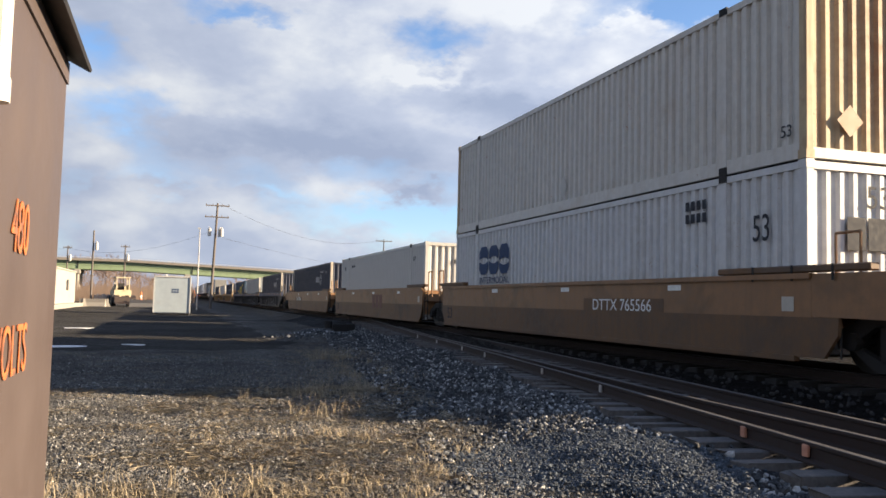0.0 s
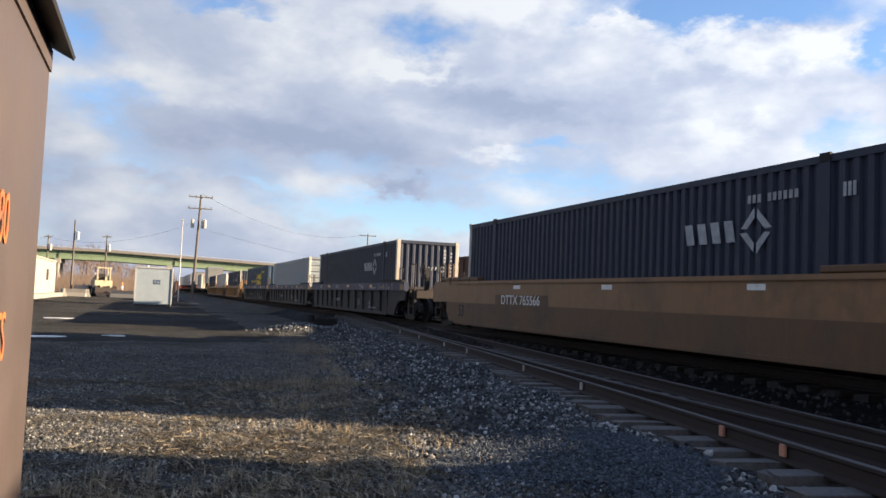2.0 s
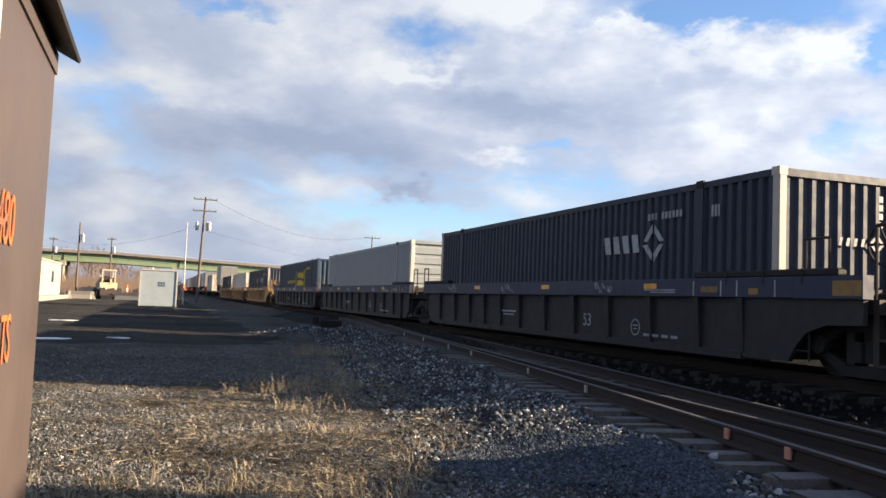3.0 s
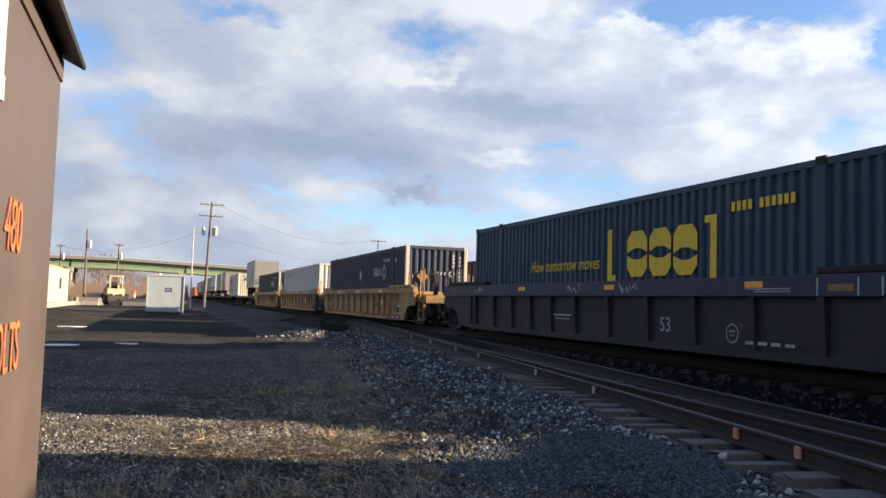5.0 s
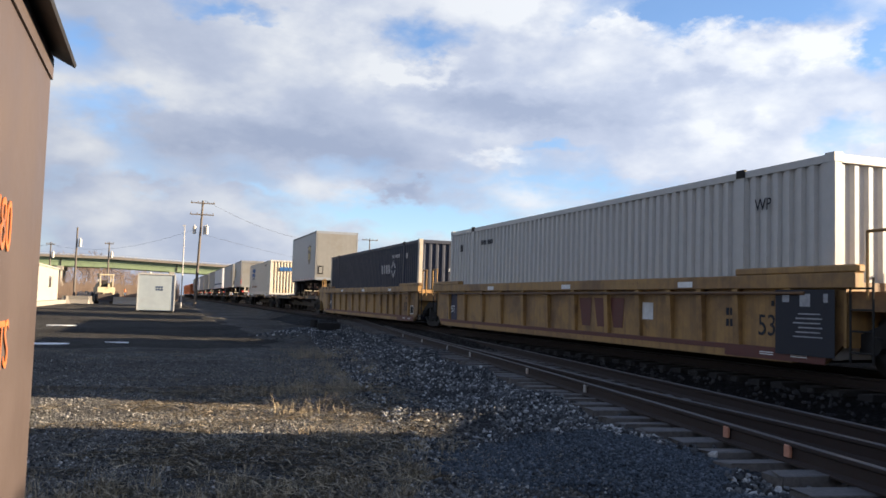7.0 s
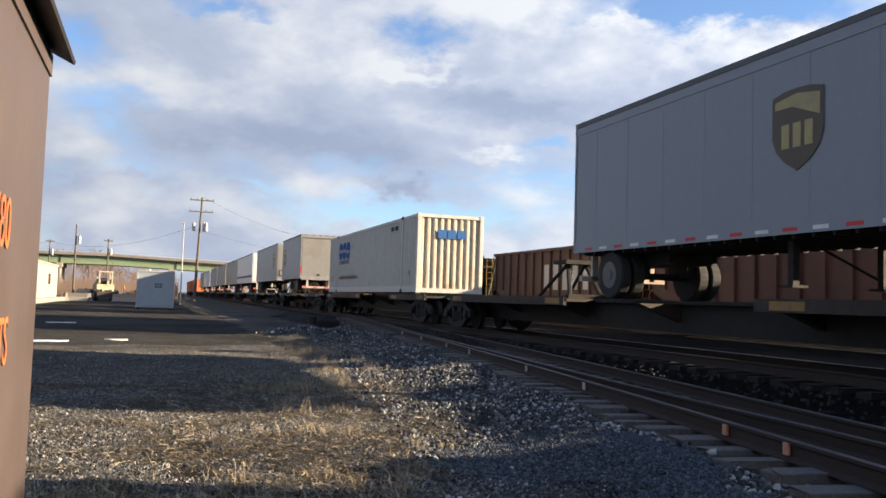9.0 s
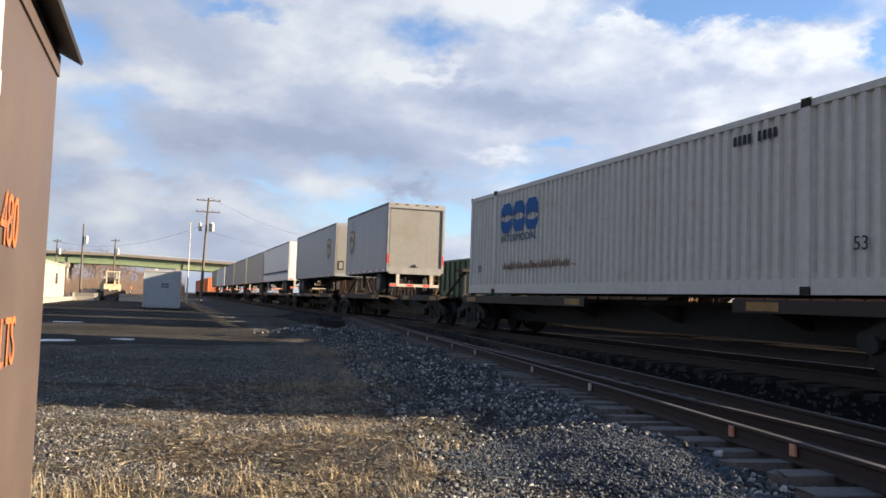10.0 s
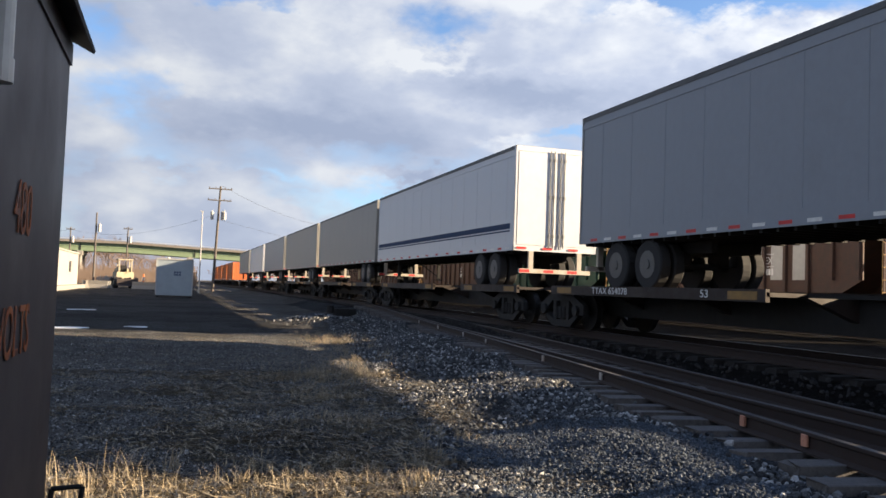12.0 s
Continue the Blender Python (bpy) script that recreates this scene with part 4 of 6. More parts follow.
            part("ladder", bm, M["grimy"], car, "dark side ladder")
    if lead:
        truck(car, y0 - 1.35)
        coupler(car, y0 - 2.1, -1)
        bm = bmesh.new()
        ring = [(-0.62, y0 - 1.1 + 0.30 * math.cos(k * math.pi / 8), 2.55 + 0.30 * math.sin(k * math.pi / 8)) for k in range(17)]
        for p, r in zip(ring, ring[1:]):
            tube(bm, p, r, 0.022, 6)
        for k in (0, 3, 6, 9, 12):
            tube(bm, ring[k], (-0.58, y0 - 1.1, 2.55), 0.015, 5)
        tube(bm, (-0.62, y0 - 1.1, 2.55), (-0.45, y0 - 1.1, 2.55), 0.05, 8)
        box(bm, -0.52, -0.38, y0 - 1.2, y0 - 1.0, 1.8, 2.66)
        part("brake_wheel", bm, M["grimy"], car, "hand brake wheel on a stand")
        metal = M[{"yellow": "spine_yellow", "slate": "spine", "smooth": "tan_low"}[style]]
        for e in (-1, 1):
            bm = bmesh.new()
            for dy in (1.5, 2.0):
                tube(bm, (e * 1.2, y0 - dy, 1.6), (e * 1.2, y0 - dy, 2.75), 0.024, 6)
            tube(bm, (e * 1.2, y0 - 1.5, 2.75), (e * 1.2, y0 - 2.0, 2.75), 0.024, 6)
            part("hand_rail", bm, metal, car, "tall end hand rail")
            bm = bmesh.new()
            box(bm, e * 1.22 - 0.05, e * 1.22 + 0.05, y0 - 1.62, y0 - 1.52, 0.85, 1.75)
            box(bm, e * 1.22 - 0.05, e * 1.22 + 0.05, y0 - 2.22, y0 - 2.12, 0.85, 1.75)
            for zz in (0.86, 1.2, 1.55):
                box(bm, e * 1.22 - 0.07, e * 1.22 + 0.07, y0 - 2.15, y0 - 1.6, zz, zz + 0.035)
            part("sill_step", bm, metal, car, "end ladder step")
        bm = bmesh.new()
        box(bm, -1.2, 1.2, y0 - 2.3, y0 - 2.15, 1.5, 1.78)
        part("end_sill", bm, metal, car, "end sill beam")
        bm = bmesh.new()
        box(bm, 0.1, 0.5, y0 - 1.9, y0 - 1.2, 1.8, 2.35)
        tube(bm, (-0.3, y0 - 1.6, 1.95), (0.1, y0 - 1.6, 1.95), 0.14, 10)
        part("brake_cylinder", bm, M["grimy"], car, "brake gear on the end platform")
    if trail:
        truck(car, y1 + 1.35)
        coupler(car, y1 + 2.1, 1)
        for e in (-1, 1):
            bm = bmesh.new()
            for dy in (1.5, 2.0):
                tube(bm, (e * 1.2, y1 + dy, 1.6), (e * 1.2, y1 + dy, 2.6), 0.024, 6)
            tube(bm, (e * 1.2, y1 + 1.5, 2.6), (e * 1.2, y1 + 2.0, 2.6), 0.024, 6)
            part("hand_rail", bm, M["spine_yellow"] if style == "yellow" else M["spine"], car, "tall end hand rail")
            bm = bmesh.new()
            for zz in (0.86, 1.2, 1.55):
                box(bm, e * 1.22 - 0.07, e * 1.22 + 0.07, y1 + 1.6, y1 + 2.1, zz, zz + 0.035)
            for dy in (1.58, 2.08):
                box(bm, e * 1.22 - 0.04, e * 1.22 + 0.04, y1 + dy, y1 + dy + 0.06, 0.85, 1.75)
            part("sill_step", bm, M["spine_yellow"] if style == "yellow" else M["spine"], car, "end ladder step")
    else:
        truck(car, y1 + 1.23)
    # reflectors
    for yy in (3.0, 7.5, 12.0):
        bm = bmesh.new()
        zz = W_HI - (0.22 if style == "smooth" else 0.16)
        xx = W_X + 0.002 if style == "smooth" else W_X + 0.042
        box(bm, -xx - 0.004, -xx, yy, yy + 0.42, zz, zz + 0.1)
        part("reflector", bm, M["amber" if style == "slate" else "ink_white"], car, "reflective strip")
    return car


# ---- the consist, leading end first ----
BOT = 0.875             # underside of a container in the well
UP = BOT + BOX_H + 0.045

Q_WELL = (10.06, 29.82, 49.57, 73.69, 93.45, 113.2, 137.23, 156.97, 176.59)
TAN_LABEL = "smooth-sided tan articulated well car unit with grimy skirt"
SLATE_LABEL = "dark slate ribbed well car unit with blue top chord"
YEL_LABEL = "dirty yellow ribbed articulated well car unit"


def build_wells():
    cars = []
    for i, q in enumerate(Q_WELL):
        style = ("smooth", "slate", "yellow")[i // 3]
        label = (TAN_LABEL, SLATE_LABEL, YEL_LABEL)[i // 3]
        cars.append(well_unit(q, style, lead=i % 3 == 0, trail=i % 3 == 2, label=label))
    return cars


wells = build_wells()


def glyphs(y, z, n, h, step, material, parent, skip=()):
    """Unreadable serial characters as small bars."""
    return stuff(decal_side("serial", [rect(y + step * i, y + step * (i + 0.66), z, z + h) for i in range(n) if i not in skip], material, parent, label="small serial bars"))


def build_boxes():
    low = container(Q_WELL[0], BOT, "white_box", "dirty white ribbed container low in a tan well car")
    decal_side("logo", block_mark(11.5, 2.38, 2.45, 0.85), M["ink_navy"], low, label="faded navy block emblem")
    words("lettering", "INTERMODAL", 0.27, M["ink_navy"], low, side_m(-HALF - 0.008, 12.7, 2.2), squeeze=1.4)
    words("lettering", "53", 0.62, M["ink_black"], low, side_m(-HALF - 0.008, 1.0, 2.80), squeeze=0.72)
    glyphs(2.45, 3.28, 4, 0.17, 0.17, M["ink_black"], low), glyphs(2.45, 3.05, 4, 0.17, 0.17, M["ink_black"], low)
    decal_front("logo", [rect(-0.55 + 0.4 * i, -0.2 + 0.4 * i, 2.45, 2.95) for i in range(3)], M["ink_black"], low, label="black block emblem")
    words("lettering", "53", 0.5, M["ink_black"], low, front_m(0.05, -0.02, 3.25))
    upper = container(Q_WELL[0], UP, "cream_box", "weathered cream container stacked on a white container", end_paint="rusty_end", posts="rusty_end")
    words("lettering", "53", 0.27, M["ink_black"], upper, side_m(-HALF - 0.008, 0.42, 4.27))
    decal_side("placard_holder", [((8.16 + 0.2, 4.40), (8.16, 4.68), (8.16 - 0.2, 4.40), (8.16, 4.12))], M["steel_grey"], upper, label="grey diamond placard holder")
    decal_front("placard_holder", [((-0.75, 4.42), (-0.5, 4.17), (-0.25, 4.42), (-0.5, 4.67))], M["tan"], upper, -0.03, "rusty diamond placard holder")
    c2 = container(Q_WELL[1], BOT, "clean_box", "pale grey ribbed container in a tan well car")
    navy = dict(posts="white_post")
    c3 = container(Q_WELL[2], BOT, "navy_box", "navy container with white corner posts in a tan well car", **navy)
    c4 = container(Q_WELL[3], BOT, "navy_box", "navy container with white corner posts in a slate well car", **navy)
    container(Q_WELL[4], BOT, "grey_box", "grey container with a pale horizontally ribbed end wall", posts="cream_box", end_flat=True)
    c6 = container(Q_WELL[5], BOT, "blue_box", "dark blue container with large yellow emblem")
    c7 = container(Q_WELL[6], BOT, "navy_box", "navy container with white corner posts in a yellow well car", **navy)
    c8 = container(Q_WELL[7], BOT, "clean_box", "pale grey ribbed container in a yellow well car")
    c9 = container(Q_WELL[8], BOT, "navy_box", "navy container with pale posts in a yellow well car", **navy)
    for c in (c3, c4, c7, c9):
        # a row of slanted bars followed by a broken diamond ring
        zz = 2.62
        strokes = [((4.98 - 0.36 * k, zz), (5.2 - 0.36 * k, zz), (5.28 - 0.36 * k, zz + 0.36), (5.06 - 0.36 * k, zz + 0.36)) for k in range(4)]
        stuff(decal_side("logo", strokes, M["ink_grey"], c, label="white bar emblem"))
        stuff(decal_side("logo_diamond", diamond_mark(3.42, 2.78, 0.37), M["ink_grey"], c, label="white broken diamond ring"))
        glyphs(2.5, 3.22, 10, 0.13, 0.115, M["ink_grey"], c, (6,))
        glyphs(1.42, 3.14, 3, 0.2, 0.085, M["ink_grey"], c)
        decal_front("logo", [((-0.16 + 0.15 * i, 2.63), (-0.10 + 0.15 * i, 2.63), (-0.07 + 0.15 * i, 2.76), (-0.13 + 0.15 * i, 2.76)) for i in range(4)], M["ink_grey"], c, label="white bar emblem")
        decal_front("logo_diamond", diamond_mark(0.62, 2.69, 0.15), M["ink_grey"], c, label="white diamond emblem")
        stuff(decal_front("serial", [rect(0.94, 1.00, 2.1 + 0.15 * i, 2.18 + 0.15 * i) for i in range(9)] + [rect(0.66, 0.74, 2.95 + 0.14 * i, 3.05 + 0.14 * i) for i in range(4)], M["ink_grey"], c))
    for c in (c7,):
        decal_front("placard_holder", [((-0.85, 2.55), (-0.6, 2.30), (-0.35, 2.55), (-0.6, 2.80))], M["tan"], c, -0.03, "tan rusty diamond placard holder")
        decal_side("placard_holder", [((8.2, 2.75), (8.0, 3.03), (7.8, 2.75), (8.0, 2.47))], M["steel_grey"], c, label="grey diamond placard holder")
    for c in (c2, c8):
        stuff(decal_front("serial", [rect(-0.15 + 0.1 * i, -0.08 + 0.1 * i, 3.0, 3.16) for i in (0, 1, 2, 3, 5, 6, 7, 8, 9, 10)], M["ink_black"], c, label="black serial bars"))
        glyphs(12.6, 3.22, 9, 0.13, 0.1, M["ink_black"], c, (4,)), words("lettering", "WP", 0.27, M["ink_black"], c, side_m(-HALF - 0.008, 1.45, 3.18), squeeze=0.9), glyphs(15.0, 3.1, 3, 0.22, 0.085, M["ink_black"], c)
    decal_side("logo", block_mark(4.9, 2.15, 2.45, 0.92), M["ink_yellow"], c6, label="yellow block emblem")
    decal_side("logo_bracket", [rect(4.38, 4.56, 2.08, 3.18), rect(4.56, 4.72, 3.05, 3.18)], M["ink_yellow"], c6, label="yellow bracket stroke")
    decal_side("logo_bracket", [rect(7.92, 8.1, 2.08, 3.18), rect(7.76, 7.92, 2.08, 2.2)], M["ink_yellow"], c6, label="yellow bracket stroke")
    words("lettering", "How tomorrow moves", 0.40, M["ink_yellow"], c6, side_m(-HALF - 0.008, 10.25, 2.48), squeeze=0.95, slant=0.25)
    glyphs(2.5, 3.18, 11, 0.16, 0.14, M["ink_yellow"], c6, (6,))
    k1 = container(218.99, 1.76, "cream_box", "weathered off-white container with rust stains on a spine car", end_paint="rust_tinged")
    decal_side("logo", block_mark(11.25, 3.42, 2.5, 0.82), M["ink_blue"], k1, label="blue block emblem")
    words("lettering", "INTERMODAL", 0.27, M["ink_navy"], k1, side_m(-HALF - 0.008, 12.5, 3.25), squeeze=1.4)
    words("lettering", "53", 0.28, M["ink_black"], k1, side_m(-HALF - 0.008, 15.26, 2.46))
    words("lettering", "53", 0.28, M["ink_black"], k1, side_m(-HALF - 0.008, 0.95, 2.46))
    glyphs(2.6, 4.22, 9, 0.16, 0.12, M["ink_black"], k1, (4,))
    decal_front("logo", [rect(-0.5 + 0.38 * i, -0.17 + 0.38 * i, 3.78, 4.1) for i in range(3)], M["ink_blue"], k1, label="blue block emblem")
    # rust runs bleeding from the weld line
    rng = random.Random(8)
    stuff(decal_side("rust_run", [((y, 2.42 - rng.uniform(0, 0.05)), (y + rng.uniform(0.03, 0.09), 2.42), (y + 0.04, 2.42 + rng.uniform(0.1, 0.22)), (y - 0.02, 2.42 + rng.uniform(0.05, 0.2))) for y in [9.5 + 0.12 * i for i in range(34)]], M["rust"], k1, -HALF - 0.003, "rust runs"))
    for q in (395, 413, 431, 449):
        container(q, 1.76, "orange_box", "orange container far back on the train")


build_boxes()



def mark_wells():
    x = -W_X - 0.014
    for i, yy in ((0, 5.15), (2, 12.0)):
        decal_side("name_panel", [rect(yy - 1.6, yy + 1.6, 1.40, 1.68)], M["tan_low"], wells[i], -W_X - 0.004, "dark lettering panel")
        words("lettering", "DTTX 765566", 0.34, M["ink_white"], wells[i], side_m(x, yy, 1.535), squeeze=1.18)
    for i in (0, 1, 2):
        words("lettering", "53", 0.5, M["ink_black"], wells[i], side_m(-W_X - 0.02, 16.2, 1.16))
        decal_side("data_plate", [rect(0.1, 0.36, 1.5, 1.72)], M["white_post"], wells[i], -W_X - 0.004, "pale data plate")
    decal_side("logo", [((7.35 - 0.68 * k, 1.2), (7.75 - 0.68 * k, 1.2), (7.9 - 0.68 * k, 1.8), (7.3 - 0.68 * k, 1.8)) for k in range(3)], M["ink_maroon"], wells[1], -W_X - 0.016, "faded maroon block emblem")
    for i in (3, 4, 5):
        words("lettering", "53", 0.38, M["ink_grey"], wells[i], side_m(-W_X + 0.064, 5.8, 1.22))
        stuff(decal_side("panel_line", [rect(y_ - 0.015, y_ + 0.015, 1.77, 2.02) for y_ in (-0.15, 0.72, 1.12, 1.86)], M["ink_grey"], wells[i], -W_X - 0.042, "thin white panel lines"))
        decal_side("amber_panel", [rect(-1.78, -1.28, 1.79, 2.0)], M["spine_yellow"], wells[i], -W_X - 0.042, "dull amber reflector panel")
        decal_side("amber_panel", [rect(1.2, 1.66, 1.83, 1.93)], M["spine_yellow"], wells[i], -W_X - 0.042, "dull amber reflector panel")
        decal_side("amber_panel", [rect(0.22, 0.44, 1.80, 1.90)], M["spine_yellow"], wells[i], -W_X - 0.042, "dull amber reflector panel")
        stuff(decal_side("stencil", [rect(2.3 + 0.3 * k, 2.5 + 0.3 * k, 1.0, 1.05) for k in range(4)] + [rect(9.4, 10.3, 1.3, 1.34), rect(9.5, 10.2, 1.22, 1.25), rect(2.4, 3.4, 1.86, 1.88), rect(2.4, 3.2, 1.82, 1.84)], M["ink_grey"], wells[i], -W_X - 0.042, "small white stencil bars"))
        decal_side("circle_stencil", [[(3.86 + r * math.cos((k + e) * 0.5236), 1.15 + r * math.sin((k + e) * 0.5236)) for r, e in ((0.14, 0), (0.165, 0), (0.165, 1), (0.14, 1))] for k in range(12)] + [rect(3.78, 3.94, 1.17, 1.2), rect(3.8, 3.92, 1.11, 1.13)], M["ink_grey"], wells[i], -W_X + 0.066, "faded grey ring stencil")
        rng = random.Random(i)
        scrawl = []
        for y0 in (4.6, 9.6, 14.0) if i != 5 else (6.6, 9.0, 15.0):
            y = y0
            for k in range(9):
                w = rng.uniform(0.03, 0.12)
                z = 1.80 + rng.uniform(0, 0.1)
                scrawl.append(((y, z), (y + 0.025, z), (y + w + 0.025, z + rng.uniform(0.05, 0.16)), (y + w, z + rng.uniform(0.05, 0.16))))
                y += w
        stuff(decal_side("spray_scrawl", scrawl, M["ink_grey"], wells[i], -W_X - 0.043, "pale spray paint scrawl"))
    for i in (6, 7, 8):
        xx = -W_X + 0.064
        xe = -W_X + 0.016 if i == 6 else xx
        words("lettering", "53", 0.46, M["ink_black"], wells[i], side_m(xx, 1.26, 1.29), squeeze=0.9)
        decal_side("grid_frame", [rect(0.22, 0.60, 1.04, 1.07), rect(0.22, 0.60, 1.33, 1.36), rect(0.22, 0.25, 1.07, 1.33), rect(0.57, 0.60, 1.07, 1.33)], M["ink_white"], wells[i], xe - 0.004, "white-framed data grid")
        stuff(decal_side("grid_bar", [rect(0.27 + 0.075 * k, 0.33 + 0.075 * k, 1.08, 1.32) for k in range(4)], M["grimy"], wells[i], xe - 0.002, "dark grid bars"))
        stuff(decal_side("stencil", [rect(0.34, 0.66, 0.865 + 0.03 * k, 0.88 + 0.03 * k) for k in range(2)] + [rect(1.02, 1.32, 0.865 + 0.03 * k, 0.88 + 0.03 * k) for k in range(2)], M["ink_white"], wells[i], xx - 0.082, "small white stencil bars"))
        stuff(decal_side("stencil", [rect(2.05, 2.12, 1.44, 1.56), rect(2.15, 2.22, 1.44, 1.56), rect(2.05, 2.12, 1.26, 1.38), rect(2.15, 2.22, 1.26, 1.38), rect(1.0, 1.06, 1.6, 1.68), rect(1.1, 1.16, 1.6, 1.68), rect(0.3, 0.36, 1.6, 1.68)], M["ink_black"], wells[i], xe - 0.002, "small black stencil bars"))
        decal_side("dark_panel", [rect(15.2, 16.1, 0.95, 1.8)], M["blue_band"], wells[i], xx + 0.004, "dark blue panel")
        words("lettering", "125T", 0.3, M["ink_white"], wells[i], side_m(xx - 0.004, 15.65, 1.3), squeeze=0.9)
        if i == 7:
            decal_side("data_panel", [rect(4.35, 4.8, 1.3, 1.62)], M["ink_white"], wells[i], xx, "white data panel")
        decal_side("red_panel", [rect(0.0, 2.15, 0.80, 0.98)], M["ink_maroon"], wells[i], xx - 0.075, "dark red sill band")
    decal_side("dark_panel", [rect(4.02, 4.60, 1.34, 1.60)], M["grimy"], wells[6], -W_X + 0.066, "dark lettering panel")
    words("lettering", "DTTX", 0.26, M["ink_white"], wells[6], side_m(-W_X + 0.060, 4.3, 1.47), squeeze=0.85)
    words("lettering", "788430", 0.26, M["ink_white"], wells[6], side_m(-W_X + 0.064, 3.33, 1.46), squeeze=0.8)
    decal_side("dark_panel", [rect(-0.2, 0.95, 0.9, 1.84)], M["ink_black"], wells[7], -W_X - 0.04, "dark navy notice panel")
    stuff(decal_side("stencil", [rect(0.02 + 0.04 * (k % 2), 0.58 - 0.05 * (k % 3), 1.16 + 0.065 * k, 1.178 + 0.065 * k) for k in range(6)] + [rect(0.66, 0.8, 1.66, 1.78), rect(-0.08, 0.0, 1.66, 1.78), rect(0.25, 0.45, 1.6, 1.78)], M["ink_grey"], wells[7], -W_X - 0.045, "small white text bars"))
    decal_side("logo", [((6.75 - 0.66 * k, 1.1), (7.1 - 0.66 * k, 1.1), (7.25 - 0.66 * k, 1.7), (6.7 - 0.66 * k, 1.7)) for k in range(3)], M["ink_maroon"], wells[7], -W_X + 0.064, "maroon block emblem")


mark_wells()


def spine_unit(q, length, label="low brown spine flatcar with ochre side markings", pedestals=None):
    """A low spine flatcar platform from y = 0 to length; trucks under both ends."""
    car = rolling("spine_car", label, "flatcar", q, "flatcars of the train")
    bm = bmesh.new()
    box(bm, -0.33, 0.33, 0, length, 1.0, 1.6)
    box(bm, -0.5, 0.5, 0, length, 1.56, 1.63)
    part("centre_sill", bm, M["grimy"], car, "deep blackened centre sill")
    for a, b in ((0.5, 5.2), (length - 9.3, length - 1.4)):
        bm = bmesh.new()
        box(bm, -HALF, HALF, a, b, 1.56, 1.63)
        for s in (-1, 1):
            lo, hi = sorted((s * (HALF - 0.06), s * (HALF + 0.02)))
            box(bm, lo, hi, a, b, 1.47, 1.68)
        part("platform", bm, M["spine"], car, "steel wheel platform")
        for e in (a + 0.2, b - 1.1):
            bm = bmesh.new()
            box(bm, -HALF - 0.026, -HALF - 0.02, e, e + 0.75, 1.50, 1.64)
            part("reflector", bm, M["spine_yellow"], car, "ochre reflective strip")
    for i in range(6):
        bm = bmesh.new()
        y = 1.0 + i * (length - 2.0) / 5
        prism(bm, [(-HALF, 1.56), (-0.33, 1.2), (0.33, 1.2), (HALF, 1.56)], y - 0.08, y + 0.08, "y")
        part("outrigger", bm, M["spine"], car)
    if pedestals is not None:
        for y in (pedestals, pedestals + BOX_L - 0.16):
            for x in (-HALF + 0.01, HALF - 0.16):
                bm = bmesh.new()
                box(bm, x, x + 0.15, y, y + 0.15, 1.62, 1.755)
                part("pedestal", bm, M["grimy"], car, "container corner pedestal")
    truck(car, 1.6)
    truck(car, length - 1.6)
    return car


def hitch(q):
    h = rolling("trailer_hitch", "raised steel trailer hitch on a flatcar", "trailer hitch", q)
    bm = bmesh.new()
    for s in (-1, 1):
        tube(bm, (s * 0.45, 0, 1.64), (s * 0.25, 0.55, 2.55), 0.06, 6)
        tube(bm, (s * 0.45, 1.9, 1.64), (s * 0.25, 0.6, 2.5), 0.05, 6)
    box(bm, -0.45, 0.45, 0.25, 0.95, 2.52, 2.62)
    box(bm, -0.55, 0.55, -0.1, 0.1, 1.62, 1.75)
    part("strut", bm, M["grimy"], h)
    return h


T_LO, T_HI = 2.65, 5.61


